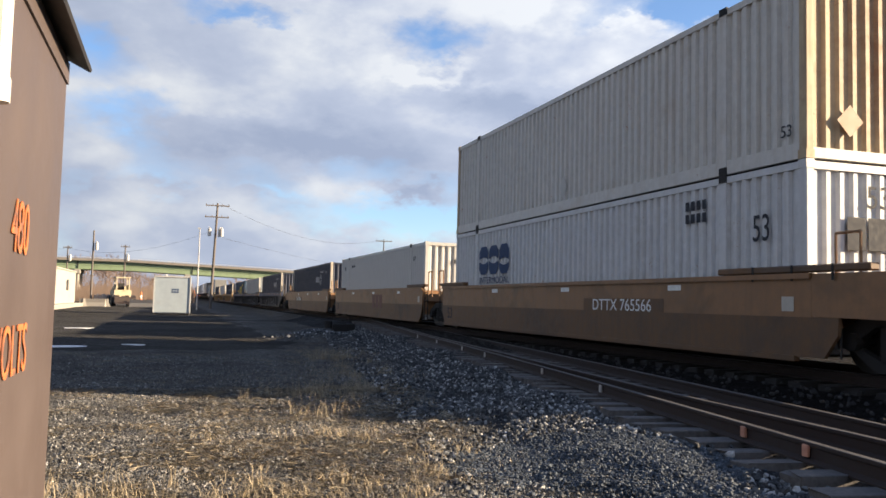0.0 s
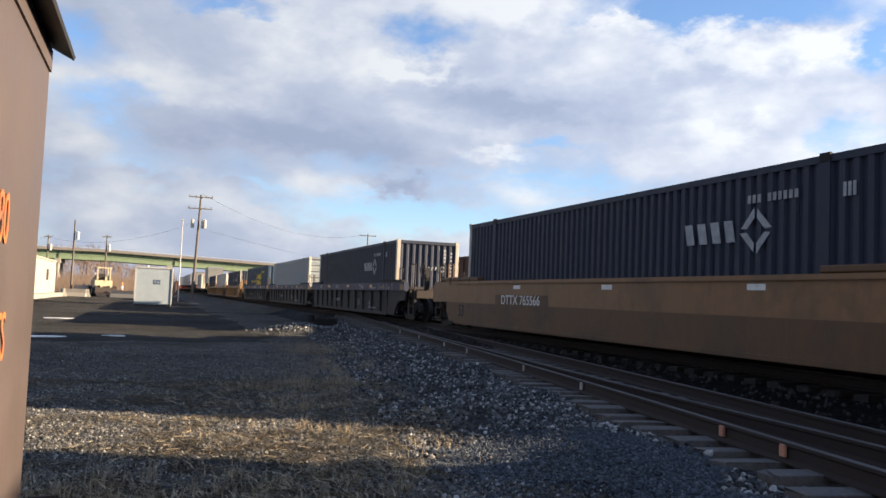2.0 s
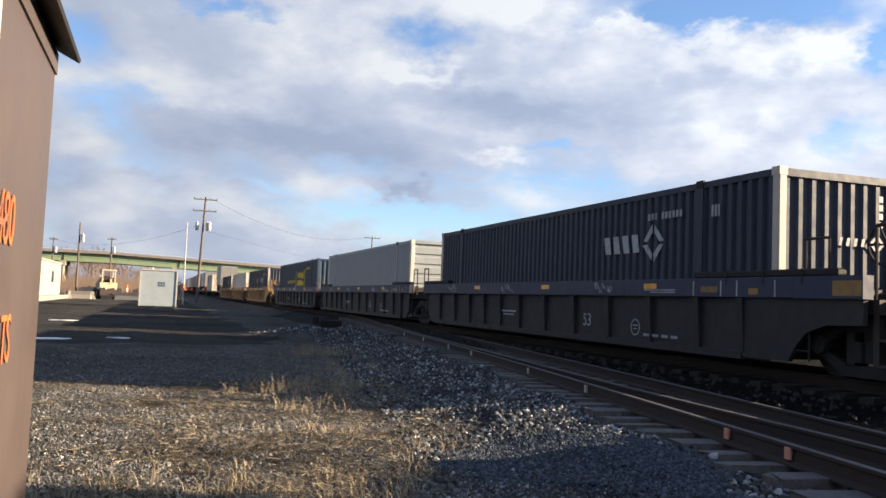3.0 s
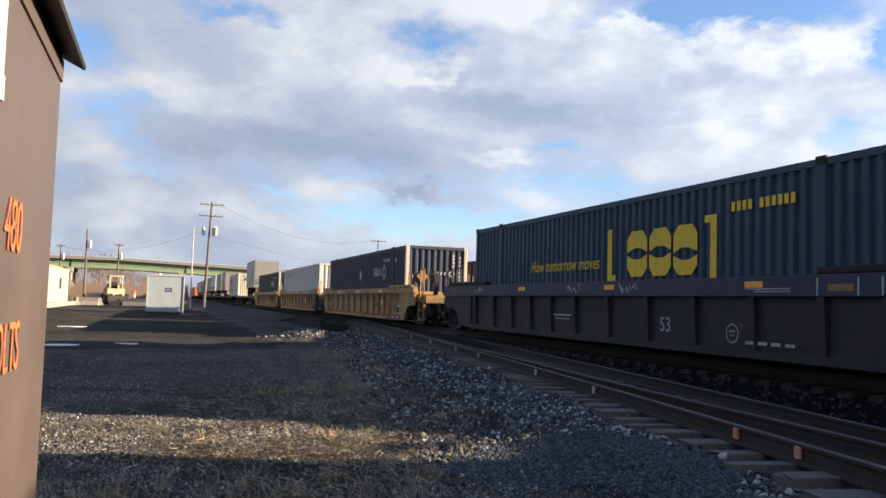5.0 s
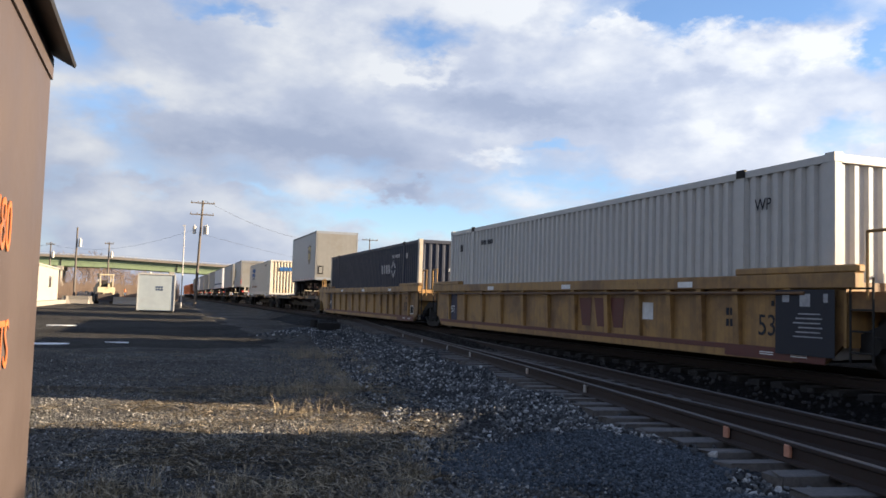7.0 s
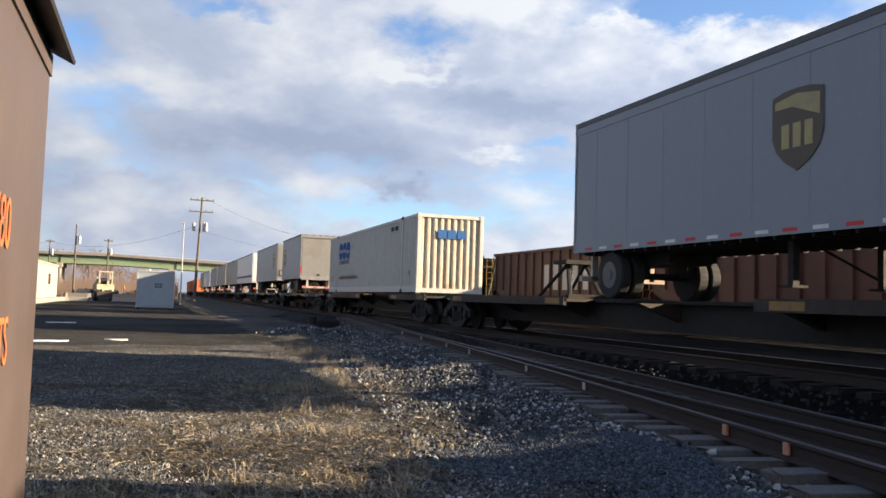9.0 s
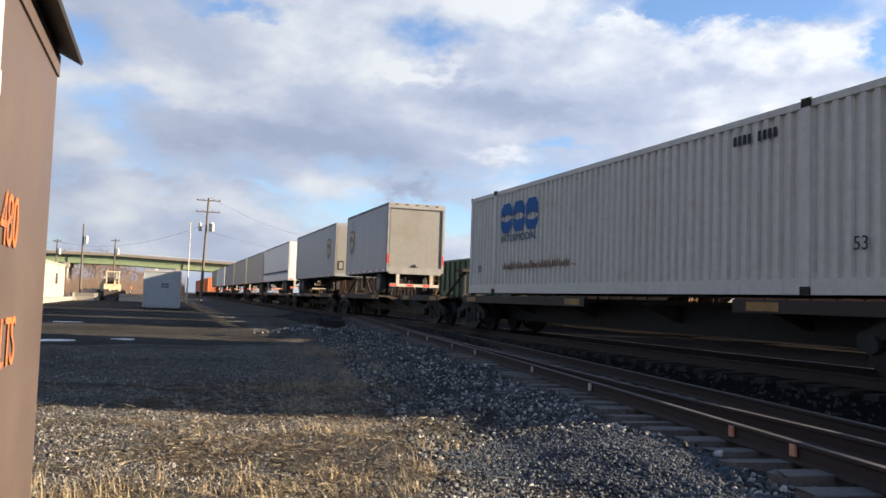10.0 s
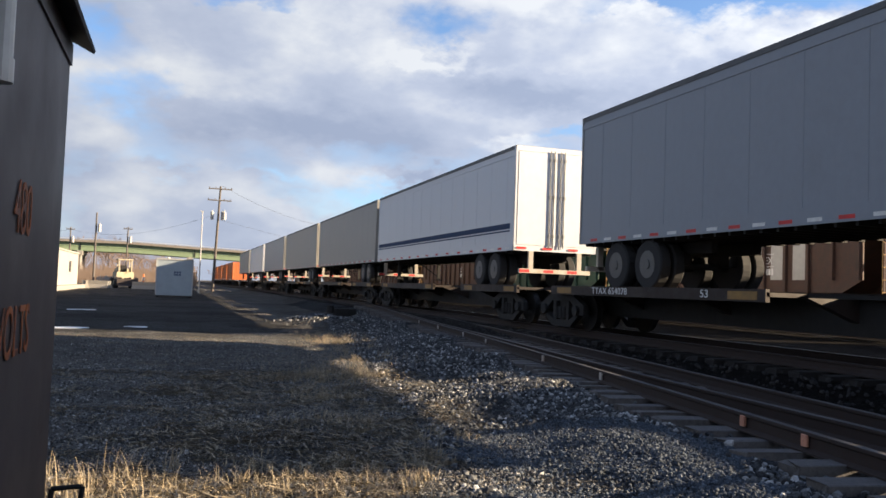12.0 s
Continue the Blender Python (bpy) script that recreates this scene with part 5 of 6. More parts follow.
def trailer(q, length, label, paint="trailer", rear_first=False, emblem=None, stripe=False, roll_door=False):
    """A highway van trailer from y = 0 to length. rear_first: its doors lead."""
    t = rolling("van_trailer", label, "semi trailer", q, "trailers on the train")
    w = HALF
    bm = bmesh.new()
    box(bm, -w + 0.012, w - 0.012, 0.03, length - 0.03, T_LO + 0.1, T_HI - 0.06)
    part("body", bm, M[paint], t)
    for s in (-1, 1):
        a, b = sorted((s * (w - 0.03), s * w))
        for z0, z1, k in ((T_LO, T_LO + 0.26, "bottom_rail"), (T_HI - 0.28, T_HI - 0.16, "upper_band"), (T_HI - 0.10, T_HI, "top_rail")):
            bm = bmesh.new()
            box(bm, a, b, 0, length, z0, z1)
            part(k, bm, M["roof_edge" if k == "top_rail" else paint], t, "dark weathered roof edge" if k == "top_rail" else "")
        bm = bmesh.new()
        for i in range(int(length / 1.25)):
            yy = 0.6 + i * 1.25
            box(bm, *sorted((s * (w - 0.012), s * (w - 0.008))), yy, yy + 0.02, T_LO + 0.26, T_HI - 0.28)
        stuff(part("panel_seam", bm, M[paint], t, "thin panel seams"))
    for y in (0, length - 0.05):
        for z0, z1 in ((T_HI - 0.14, T_HI), (T_LO, T_LO + 0.16)):
            bm = bmesh.new()
            box(bm, -w, w, y, y + 0.05, z0, z1)
            part("end_rail", bm, M[paint], t)
    for s in (-1, 1):
        for y in (0.0, length - 0.1):
            bm = bmesh.new()
            a, b = sorted((s * (w - 0.09), s * (w + 0.003)))
            box(bm, a, b, y - 0.004, y + 0.104, T_LO - 0.003, T_HI + 0.003)
            bmesh.ops.bevel(bm, geom=bm.edges[:], offset=0.02, segments=2, affect="EDGES")
            part("corner_post", bm, M["alloy"] if paint == "trailer" else M[paint], t)
    bm = bmesh.new()
    box(bm, -w + 0.02, w - 0.02, 0.02, length - 0.02, T_HI - 0.03, T_HI + 0.012)
    part("roof", bm, M["alloy"], t)
    bm = bmesh.new()
    for i in range(int(length / 0.4)):
        box(bm, -w + 0.05, w - 0.05, 0.2 + i * 0.4, 0.26 + i * 0.4, T_LO - 0.06, T_LO + 0.1)
    stuff(part("underframe", bm, M["grimy"], t, "close-set floor beams"))
    bm = bmesh.new()
    box(bm, -w + 0.04, w - 0.04, 0.05, length - 0.05, T_LO + 0.05, T_LO + 0.12)
    part("floor", bm, M["grimy"], t)
    n = int(length / 0.62)
    bm = bmesh.new()
    bm2 = bmesh.new()
    for i in range(n):
        a = 0.25 + i * (length - 0.5) / n
        box(bm if i % 2 else bm2, -w - 0.004, -w, a, a + 0.3, T_LO + 0.04, T_LO + 0.10)
    stuff(part("red_tape", bm, M["ink_red"], t, "red reflective tape"))
    stuff(part("white_tape", bm2, M["ink_white"], t, "white reflective tape"))
    # rear doors and front wall
    rear, front = (0.0, length) if rear_first else (length, 0.0)
    if not rear_first:
        bm = bmesh.new()
        box(bm, -w + 0.09, w - 0.09, -0.01, 0.03, T_LO + 0.16, T_HI - 0.14)
        part("front_wall", bm, M["trailer_end" if paint == "trailer" else paint], t, "dusty pale front wall")
    d = -1 if rear_first else 1
    bm = bmesh.new()
    for s in (-1, 1):
        a, b = sorted((s * (0.0 if roll_door else 0.015), s * (w - 0.1)))
        lo, hi = sorted((rear + d * 0.0, rear + d * 0.012))
        box(bm, a, b, lo, hi, T_LO + 0.17, T_HI - 0.15)
    part("door", bm, M["trailer_end" if paint == "trailer" else paint], t, "plain roll-up rear door" if roll_door else "rear doors")
    if not roll_door:
        for s in (-1, 1):
            for e in (0.10, 0.22):
                bm = bmesh.new()
                tube(bm, (s * e, rear + d * 0.035, T_LO + 0.1), (s * e, rear + d * 0.035, T_HI - 0.1), 0.018, 6)
                for zz in (T_LO + 0.4, T_LO + 1.5, T_HI - 0.4):
                    box(bm, s * e - 0.04, s * e + 0.04, rear + d * 0.025 - 0.015, rear + d * 0.025 + 0.015, zz, zz + 0.09)
                part("lock_rod", bm, M["alloy"], t)
    else:
        bm = bmesh.new()
        for x0, x1, z0, z1 in ((-w + 0.02, -w + 0.13, T_LO, T_HI), (w - 0.13, w - 0.02, T_LO, T_HI), (-w + 0.13, w - 0.13, T_HI - 0.2, T_HI), (-w + 0.13, w - 0.13, T_LO - 0.08, T_LO + 0.2)):
            lo, hi = sorted((rear + d * 0.012, rear + d * 0.05))
            box(bm, x0, x1, lo, hi, z0, z1)
        part("door_frame", bm, M["alloy"], t, "dull metal door frame")
        yf = rear + d * 0.055
        for x0, x1, z0, z1, nm, mt in ((-0.20, 0.12, T_LO + 0.21, T_LO + 0.25, "latch_bar", "grimy"), (-0.08, 0.02, T_LO + 0.22, T_LO + 0.34, "latch", "grimy"), (-w + 0.03, -w + 0.11, T_LO + 0.35, T_LO + 0.75, "tail_lamp", "ink_red"), (w - 0.11, w - 0.03, T_LO + 0.35, T_LO + 0.75, "tail_lamp", "ink_red"), (-w + 0.1, -w + 0.135, T_LO + 0.2, T_HI - 0.2, "door_track", "roof_edge"), (w - 0.135, w - 0.1, T_LO + 0.2, T_HI - 0.2, "door_track", "roof_edge"), (-w + 0.13, w - 0.13, T_HI - 0.235, T_HI - 0.2, "door_seal", "roof_edge")):
            bm = bmesh.new()
            lo, hi = sorted((yf - d * 0.05, yf))
            box(bm, x0, x1, lo, hi, z0, z1)
            part(nm, bm, M[mt], t)
        for e in (-0.9, -0.45, 0.0, 0.45, 0.9):
            bm = bmesh.new()
            lo, hi = sorted((rear, yf + d * 0.005))
            box(bm, e - 0.05, e + 0.05, lo, hi, T_HI - 0.075, T_HI - 0.035)
            part("clearance_lamp", bm, M["grimy"], t, "small dark clearance lamp")
    bm = bmesh.new()
    for s in (-1, 1):
        lo, hi = sorted((rear - d * 0.06, rear + d * 0.03))
        box(bm, s * 0.75 - 0.07, s * 0.75 + 0.07, lo, hi, T_LO - 0.58, T_LO)
    lo, hi = sorted((rear - d * 0.06, rear + d * 0.04))
    box(bm, -1.1, 1.1, lo, hi, T_LO - 0.62, T_LO - 0.50)
    part("bumper", bm, M["white_post"], t, "pale underride bumper")
    bm = bmesh.new()
    for i in range(6):
        if i % 2 == 0:
            box(bm, -1.1 + i * 0.37, -0.8 + i * 0.37, rear + d * 0.04 - 0.004, rear + d * 0.04 + 0.004, T_LO - 0.6, T_LO - 0.52)
            box(bm, -1.2 + i * 0.4, -0.9 + i * 0.4, rear + d * 0.02 - 0.004, rear + d * 0.02 + 0.004, T_LO + 0.05, T_LO + 0.11)
    stuff(part("red_tape", bm, M["ink_red"], t, "red reflective tape"))
    # running gear
    axle_y = [rear - d * 1.5] if length < 10 else [rear - d * 1.6, rear - d * 2.85]
    bm = bmesh.new()
    for s in (-1, 1):
        box(bm, s * 0.5 - 0.06, s * 0.5 + 0.06, min(axle_y) - 1.2, max(axle_y) + 1.2, T_LO - 0.28, T_LO - 0.05)
    for y in axle_y:
        tube(bm, (-1.0, y, 2.14), (1.0, y, 2.14), 0.07, 8)
        for s in (-1, 1):
            box(bm, s * 0.55 - 0.1, s * 0.55 + 0.1, y - 0.35, y + 0.35, 2.14, 2.4)
    part("bogie_frame", bm, M["grimy"], t)
    for y in axle_y:
        for s in (-1, 1):
            bm = bmesh.new()
            for x in (0.78, 1.10):
                tube(bm, (s * x - 0.12, y, 2.14), (s * x + 0.12, y, 2.14), 0.50, 28)
            bmesh.ops.bevel(bm, geom=[e for e in bm.edges if abs(e.verts[0].co.x - e.verts[1].co.x) < 1e-4], offset=0.03, segments=1, affect="EDGES")
            wh = part("tyre", bm, M["rubber"], t, "pair of black truck tyres")
            bm = bmesh.new()
            tube(bm, (s * 1.222, y, 2.14), (s * 1.228, y, 2.14), 0.28, 20)
            tube(bm, (s * 1.225, y, 2.14), (s * 1.245, y, 2.14), 0.1, 12)
            part("rim", bm, M["hub"], wh, "pale steel wheel rim")
    bm = bmesh.new()
    gy = front + (2.6 if front == 0 else -2.6)
    for s in (-1, 1):
        box(bm, s * 0.9 - 0.06, s * 0.9 + 0.06, gy - 0.06, gy + 0.06, 1.9, T_LO)
        box(bm, s * 0.9 - 0.15, s * 0.9 + 0.15, gy - 0.15, gy + 0.15, 1.86, 1.9)
        tube(bm, (s * 0.9, gy, 2.0), (s * 0.2, gy + 0.8, T_LO), 0.025, 6)
    part("landing_gear", bm, M["grimy"], t)
    if front == 0.0:
        bm = bmesh.new()
        box(bm, -1.1, -0.78, -0.03, 0.0, T_LO + 0.35, T_LO + 0.85)
        frame_ob = part("document_box", bm, M["grimy"], t, "small framed document box")
        bm = bmesh.new()
        box(bm, -1.04, -0.84, -0.036, -0.03, T_LO + 0.42, T_LO + 0.78)
        part("document_sheet", bm, M["trailer_end"], frame_ob, "pale sheet")
        bm = bmesh.new()
        box(bm, 0.62, 1.05, -0.03, 0.0, T_LO + 0.18, T_LO + 0.6)
        for e in (0.75, 0.92):
            tube(bm, (e, -0.08, T_LO + 0.4), (e, 0, T_LO + 0.4), 0.05, 8)
        part("gladhand_panel", bm, M["grimy"], t, "dark air line connector panel")
    if emblem is not None:
        pts = shield(emblem, 4.22, 1.05, 1.25)
        decal_side("logo", [pts], M["shield"], t, -w - 0.003, "brown shield emblem")
        decal_side("logo_gold", [[(emblem + a, 4.22 + b * 1.18) for a, b in ((-0.46, 0.40), (0, 0.46), (0.46, 0.40), (0.46, 0.30), (0.1, 0.30), (-0.46, 0.12))]] + [rect(emblem - 0.32 + 0.24 * i, emblem - 0.16 + 0.24 * i, 3.95, 4.32) for i in range(3)], M["faded_gold"], t, -w - 0.008, "golden shield top and strokes")
    if stripe:
        decal_side("stripe", [rect(0.3, length - 0.2, T_LO + 0.62, T_LO + 0.78)], M["ink_navy"], t, -w + 0.010, "dark blue stripe")
        decal_side("stripe", [rect(0.3, length - 0.2, T_LO + 0.54, T_LO + 0.58)], M["ink_navy"], t, -w + 0.010, "thin blue stripe")
    return t


def build_flats():
    spine_unit(195.6, 21.0, "low brown spine flatcar carrying a short trailer")
    spine_unit(217.4, 19.6, "low brown spine flatcar carrying a container", 1.59)
    spine_unit(237.6, 18.4, "long brown flatcar with ochre side markings")
    sp = spine_unit(256.4, 17.2)
    words("lettering", "TTAX 654078", 0.2, M["ink_white"], sp, side_m(-HALF - 0.03, 12.9, 1.575), squeeze=1.3)
    words("lettering", "53", 0.2, M["ink_white"], sp, side_m(-HALF - 0.03, 9.5, 1.575), squeeze=1.3)
    spine_unit(273.9, 17.6), spine_unit(291.7, 17.4), spine_unit(309.3, 17.6), spine_unit(327.2, 17.8), spine_unit(345.4, 17.8), spine_unit(363.4, 17.8)
    for q in (394.5, 412.5, 430.5, 448.5):
        spine_unit(q, 17.0, "low brown spine flatcar with an orange container", 0.5)
    trailer(197.8, 9.1, "short silver-white van trailer with brown shield emblem", emblem=2.1)
    trailer(245.4, 8.2, "short silver-white van trailer with roll-up door", rear_first=True, roll_door=True, emblem=6.93)
    trailer(256.7, 14.1, "silver-white van trailer with brown shield emblem", emblem=1.9)
    trailer(274.8, 16.4, "bright white van trailer with dark blue stripe", "trailer_white", rear_first=True, stripe=True)
    trailer(291.7, 16.4, "beige van trailer with plain sides", "trailer_beige", rear_first=True)
    trailer(309.2, 16.4, "beige van trailer with plain sides", "trailer_beige", rear_first=True)
    trailer(327.2, 16.4, "pale van trailer far back on the train", "trailer", rear_first=True)
    trailer(345.3, 16.4, "pale van trailer far back on the train", "trailer_white", rear_first=True)
    trailer(363.3, 16.4, "pale van trailer far back on the train", "trailer_beige", rear_first=True)
    hitch(208.6), hitch(237.9), hitch(255.0)


build_flats()


# ======================================================================
# things beside the track
# ======================================================================


def build_cabinet():
    c = thing("electrical_cabinet", "brown steel electrical cabinet with orange stencilled lettering", "electrical cabinet", pose(-0.318, 2.58, 0))
    bm = bmesh.new()
    box(bm, -1.1, 0, -2.4, 0, 0.25, 2.16)
    bmesh.ops.bevel(bm, geom=bm.edges[:], offset=0.008, segments=2, affect="EDGES")
    part("body", bm, M["cabinet"], c)
    bm = bmesh.new()
    box(bm, -1.05, -0.05, -2.35, -0.05, 0.0, 0.26)
    part("base", bm, M["concrete"], c, "concrete base")
    bm = bmesh.new()
    prism(bm, [(-1.2, 2.34), (-0.5, 2.42), (0.058, 2.150), (0.062, 2.160), (-0.5, 2.44), (-1.2, 2.36)], -2.5, 0.035, "y")
    part("roof", bm, M["cabinet_roof"], c, "dark overhanging sheet roof")
    bm = bmesh.new()
    prism(bm, [(-0.02, 2.10), (0.006, 2.10), (0.006, 2.16), (-0.02, 2.2)], -2.4, -0.004, "y")
    part("cap_strip", bm, M["cabinet"], c)
    turn = Matrix(((0, 0, 1, 0), (1, 0, 0, 0), (0, 1, 0, 0), (0, 0, 0, 1)))
    words("lettering", "480", 0.16, M["orange_ink"], c, Matrix.Translation((0.003, -0.625, 1.632)) @ turn, depth=0.001, squeeze=0.86)
    words("lettering", "VOLTS", 0.155, M["orange_ink"], c, Matrix.Translation((0.003, -0.655, 1.372)) @ turn, depth=0.001, squeeze=0.80)
    bm = bmesh.new()
    tube(bm, (0.03, -1.08, 1.84), (0.03, -1.08, 2.3), 0.017, 12)
    tube(bm, (0.03, -1.08, 1.81), (0.03, -1.08, 1.85), 0.0195, 12)
    part("conduit", bm, M["conduit"], c, "pale vertical conduit")
    bm = bmesh.new()
    box(bm, 0.004, 0.07, -0.09, -0.03, 0.79, 0.835)
    for a, b in (((0.02, 0.835), (0.02, 0.91)), ((0.02, 0.91), (0.10, 0.915)), ((0.10, 0.915), (0.09, 0.79))):
        tube(bm, (a[0], -0.05, a[1]), (b[0], -0.05, b[1]), 0.007, 8)
    part("latch", bm, M["grimy"], c, "dark padlock hasp")


build_cabinet()


def utility_pole(x, y, top, lean=0.0, arms=2, transformers=0, r=0.16, label="weathered wooden utility pole with crossarms"):
    p = thing("utility_pole", label, "utility pole", pose(x, y, 0))
    bm = bmesh.new()
    tube(bm, (0, 0, 0), (lean, 0, top), r, 10, r * 0.65)
    part("pole", bm, M["pole"], p)
    for i in range(arms):
        bm = bmesh.new()
        zz = top - 0.35 - 1.5 * i
        xx = lean * zz / top
        w = 1.5 if transformers != 1 else 0.7
        box(bm, xx - w, xx + w, -0.2, -0.08, zz - 0.07, zz + 0.07)
        for e in (-0.93 * w, -0.4 * w, 0.4 * w, 0.93 * w):
            tube(bm, (xx + e, -0.14, zz + 0.07), (xx + e, -0.14, zz + 0.26), 0.045, 6)
        part("crossarm", bm, M["pole"], p)
    for i in range(transformers):
        bm = bmesh.new()
        e = ((0.45,) if transformers == 1 else (-0.78, 0.50, 0.72))[i]
        zz = top - (3.9 if transformers > 1 else 2.2)
        tube(bm, (lean * 0.7 + e, -0.2 - 0.3 * i, zz - 0.5), (lean * 0.7 + e, -0.2 - 0.3 * i, zz + 0.5), 0.22, 14)
        tube(bm, (lean * 0.7 + e, -0.2 - 0.3 * i, zz + 0.5), (lean * 0.7 + e, -0.2 - 0.3 * i, zz + 0.7), 0.07, 8)
        part("transformer", bm, M["steel_grey"], p, "grey pole transformer")
    return p


utility_pole(4.6, 112.0, 13.8, 0.42, 2, 3, 0.2, "weathered utility pole with transformers and crossarms")
utility_pole(-10.9, 125.0, 10.4, 0.0, 0, 1, 0.16, "weathered bare wooden utility pole")
utility_pole(-18.1, 160.0, 10.0, 0.0, 1, 1)
utility_pole(36.8, 150.0, 13.0, 0.0, 1)


def light_pole(x, y, top):
    p = thing("light_pole", "slim pale metal light pole", "light pole", pose(x, y, 0))
    bm = bmesh.new()
    tube(bm, (0, 0, 0), (0, 0, top), 0.085, 10, 0.055)
    part("pole", bm, M["pole_pale"], p)
    bm = bmesh.new()
    box(bm, -0.22, 0.1, -0.1, 0.1, top - 0.02, top + 0.1)
    part("lamp_head", bm, M["steel_grey"], p)


light_pole(2.6, 100.0, 9.4)
utility_pole(-8.05, 150.0, 10.0, 0.0, 1, 1, 0.15, "pale utility pole with one transformer")


def build_shelter():
    s = thing("equipment_shelter", "pale metal equipment shelter on gravel", "shelter", pose(-0.05, 73.0, 0, 0, 0, -2))
    bm = bmesh.new()
    box(bm, -1.42, 1.42, -1.6, 1.6, 0.14, 3.16)
    bmesh.ops.bevel(bm, geom=bm.edges[:], offset=0.05, segments=2, affect="EDGES")
    part("body", bm, M["shelter"], s)
    bm = bmesh.new()
    for x in (-1.28, 1.28):
        box(bm, x - 0.1, x + 0.1, -1.5, 1.5, -0.05, 0.15)
        part("skid", bm, M["grimy"], s)
        bm = bmesh.new()
    for x in (-1.45, 1.37):
        box(bm, x, x + 0.08, -1.66, -1.58, 0.14, 3.13)
    box(bm, -1.45, 1.45, -1.66, -1.58, 3.04, 3.15)
    part("trim", bm, M["pole_pale"], s)
    bm = bmesh.new()
    for i in range(3):
        for j in range(2):
            box(bm, -0.05 + 0.2 * i, 0.1 + 0.2 * i, -1.612, -1.604, 1.78 + 0.2 * j, 1.92 + 0.2 * j)
    part("sign_plate", bm, M["ink_navy"], s, "small dark plates")
    bm = bmesh.new()
    tube(bm, (-0.6, 0, 3.1), (-0.6, 0, 3.3), 0.12, 10)
    part("vent", bm, M["steel_grey"], s)


build_shelter()


def build_hut():
    h = thing("trackside_building", "white flat-roofed block building lit by low sun", "building", pose(-16.1, 92.0, 0))
    bm = bmesh.new()
    box(bm, -14, 4.6, -24, 19, 0, 4.1)
    part("wall", bm, M["hut"], h)
    bm = bmesh.new()
    box(bm, -14.2, 4.7, -24.2, 19.1, 4.1, 4.28)
    part("roof", bm, M["concrete"], h)
    for y in (-9.0, 10.0):
        bm = bmesh.new()
        box(bm, 4.6, 4.66, y, y + 1.6, 1.9, 3.1)
        part("window", bm, M["glass"], h, "dark window")
    bm = bmesh.new()
    box(bm, 4.6, 5.6, -24, 19.5, 0, 0.45)
    part("apron", bm, M["concrete"], h, "pale concrete apron")


build_hut()


def build_loader():
    l = thing("wheel_loader", "parked yellow wheel loader", "loader", pose(-6.7, 121, 0, 0, 0, 12))
    bm = bmesh.new()
    box(bm, -1.1, 1.1, -1.0, 2.6, 0.9, 2.2)
    prism(bm, [(1.4, 2.2), (2.6, 2.2), (2.6, 2.5), (1.4, 2.7)], -0.9, 0.9, "x")
    part("body", bm, M["loader"], l)
    bm = bmesh.new()
    for x in (-0.8, 0.8):
        for y in (-0.8, 1.0):
            box(bm, x - 0.07, x + 0.07, y - 0.07, y + 0.07, 2.2, 3.8)
    box(bm, -0.95, 0.95, -0.95, 1.15, 3.8, 3.95)
    cab = part("cab", bm, M["loader"], l)
    for x, y in ((-0.84, 0.1), (0.84, 0.1)):
        bm = bmesh.new()
        box(bm, x - 0.02, x + 0.02, y - 0.8, y + 0.8, 2.25, 2.9)
        part("side_panel", bm, M["loader"], cab)
    bm = bmesh.new()
    box(bm, -0.35, 0.35, 0.2, 0.9, 2.2, 3.1)
    part("seat", bm, M["grimy"], cab, "dark driver's seat")
    bm = bmesh.new()
    for s in (-1, 1):
        box(bm, s * 0.6 - 0.12, s * 0.6 + 0.12, -3.0, -0.8, 1.1, 1.5)
    part("arm", bm, M["loader"], l)
    bm = bmesh.new()
    prism(bm, [(-3.9, 0.35), (-2.9, 0.35), (-2.8, 1.4), (-3.1, 1.2), (-3.3, 0.6)], -1.35, 1.35, "x")
    part("bucket", bm, M["spine"], l, "steel bucket")
    for s in (-1, 1):
        for y in (-1.2, 1.7):
            bm = bmesh.new()
            tube(bm, (s * 0.95, y, 0.75), (s * 1.5, y, 0.75), 0.75, 18)
            w = part("tyre", bm, M["rubber"], l, "large black tyre")
            bm = bmesh.new()
            tube(bm, (s * 1.5, y, 0.75), (s * 1.52, y, 0.75), 0.36, 14)
            part("rim", bm, M["loader"], w)


build_loader()


def barrier(x, y, turn=0.0):
    bm = bmesh.new()
    prism(bm, [(-0.4, 0), (0.4, 0), (0.3, 0.2), (0.15, 0.5), (0.12, 0.95), (-0.12, 0.95), (-0.15, 0.5), (-0.3, 0.2)], -1.6, 1.6, "y")
    b = part("concrete_barrier", bm, M["concrete"])
    b.matrix_world = pose(x, y, 0, 0, 0, turn)
    tagged(b, "pale weathered concrete barrier block", "barrier", "barriers in the yard")


for bx, by, bt in ((-9.7, 114, 78), (-8.1, 116, 5), (-10.6, 112, 10), (-3.9, 117, 70)):
    barrier(bx, by, bt)


def delineator(x, y):
    d = thing("delineator_post", "orange and white banded delineator post in the yard", "traffic post", pose(x, y, 0))
    for i in range(4):
        bm = bmesh.new()
        tube(bm, (0, 0, 0.2 + 0.45 * i), (0, 0, 0.65 + 0.45 * i), 0.15 - 0.01 * i, 12)
        part("band", bm, M["orange_box" if i % 2 else "ink_white"], d, "orange band" if i % 2 else "white band")
    bm = bmesh.new()
    tube(bm, (0, 0, 0), (0, 0, 0.2), 0.28, 12)
    part("base", bm, M["rubber"], d, "black rubber base")


delineator(-4.2, 121.0)


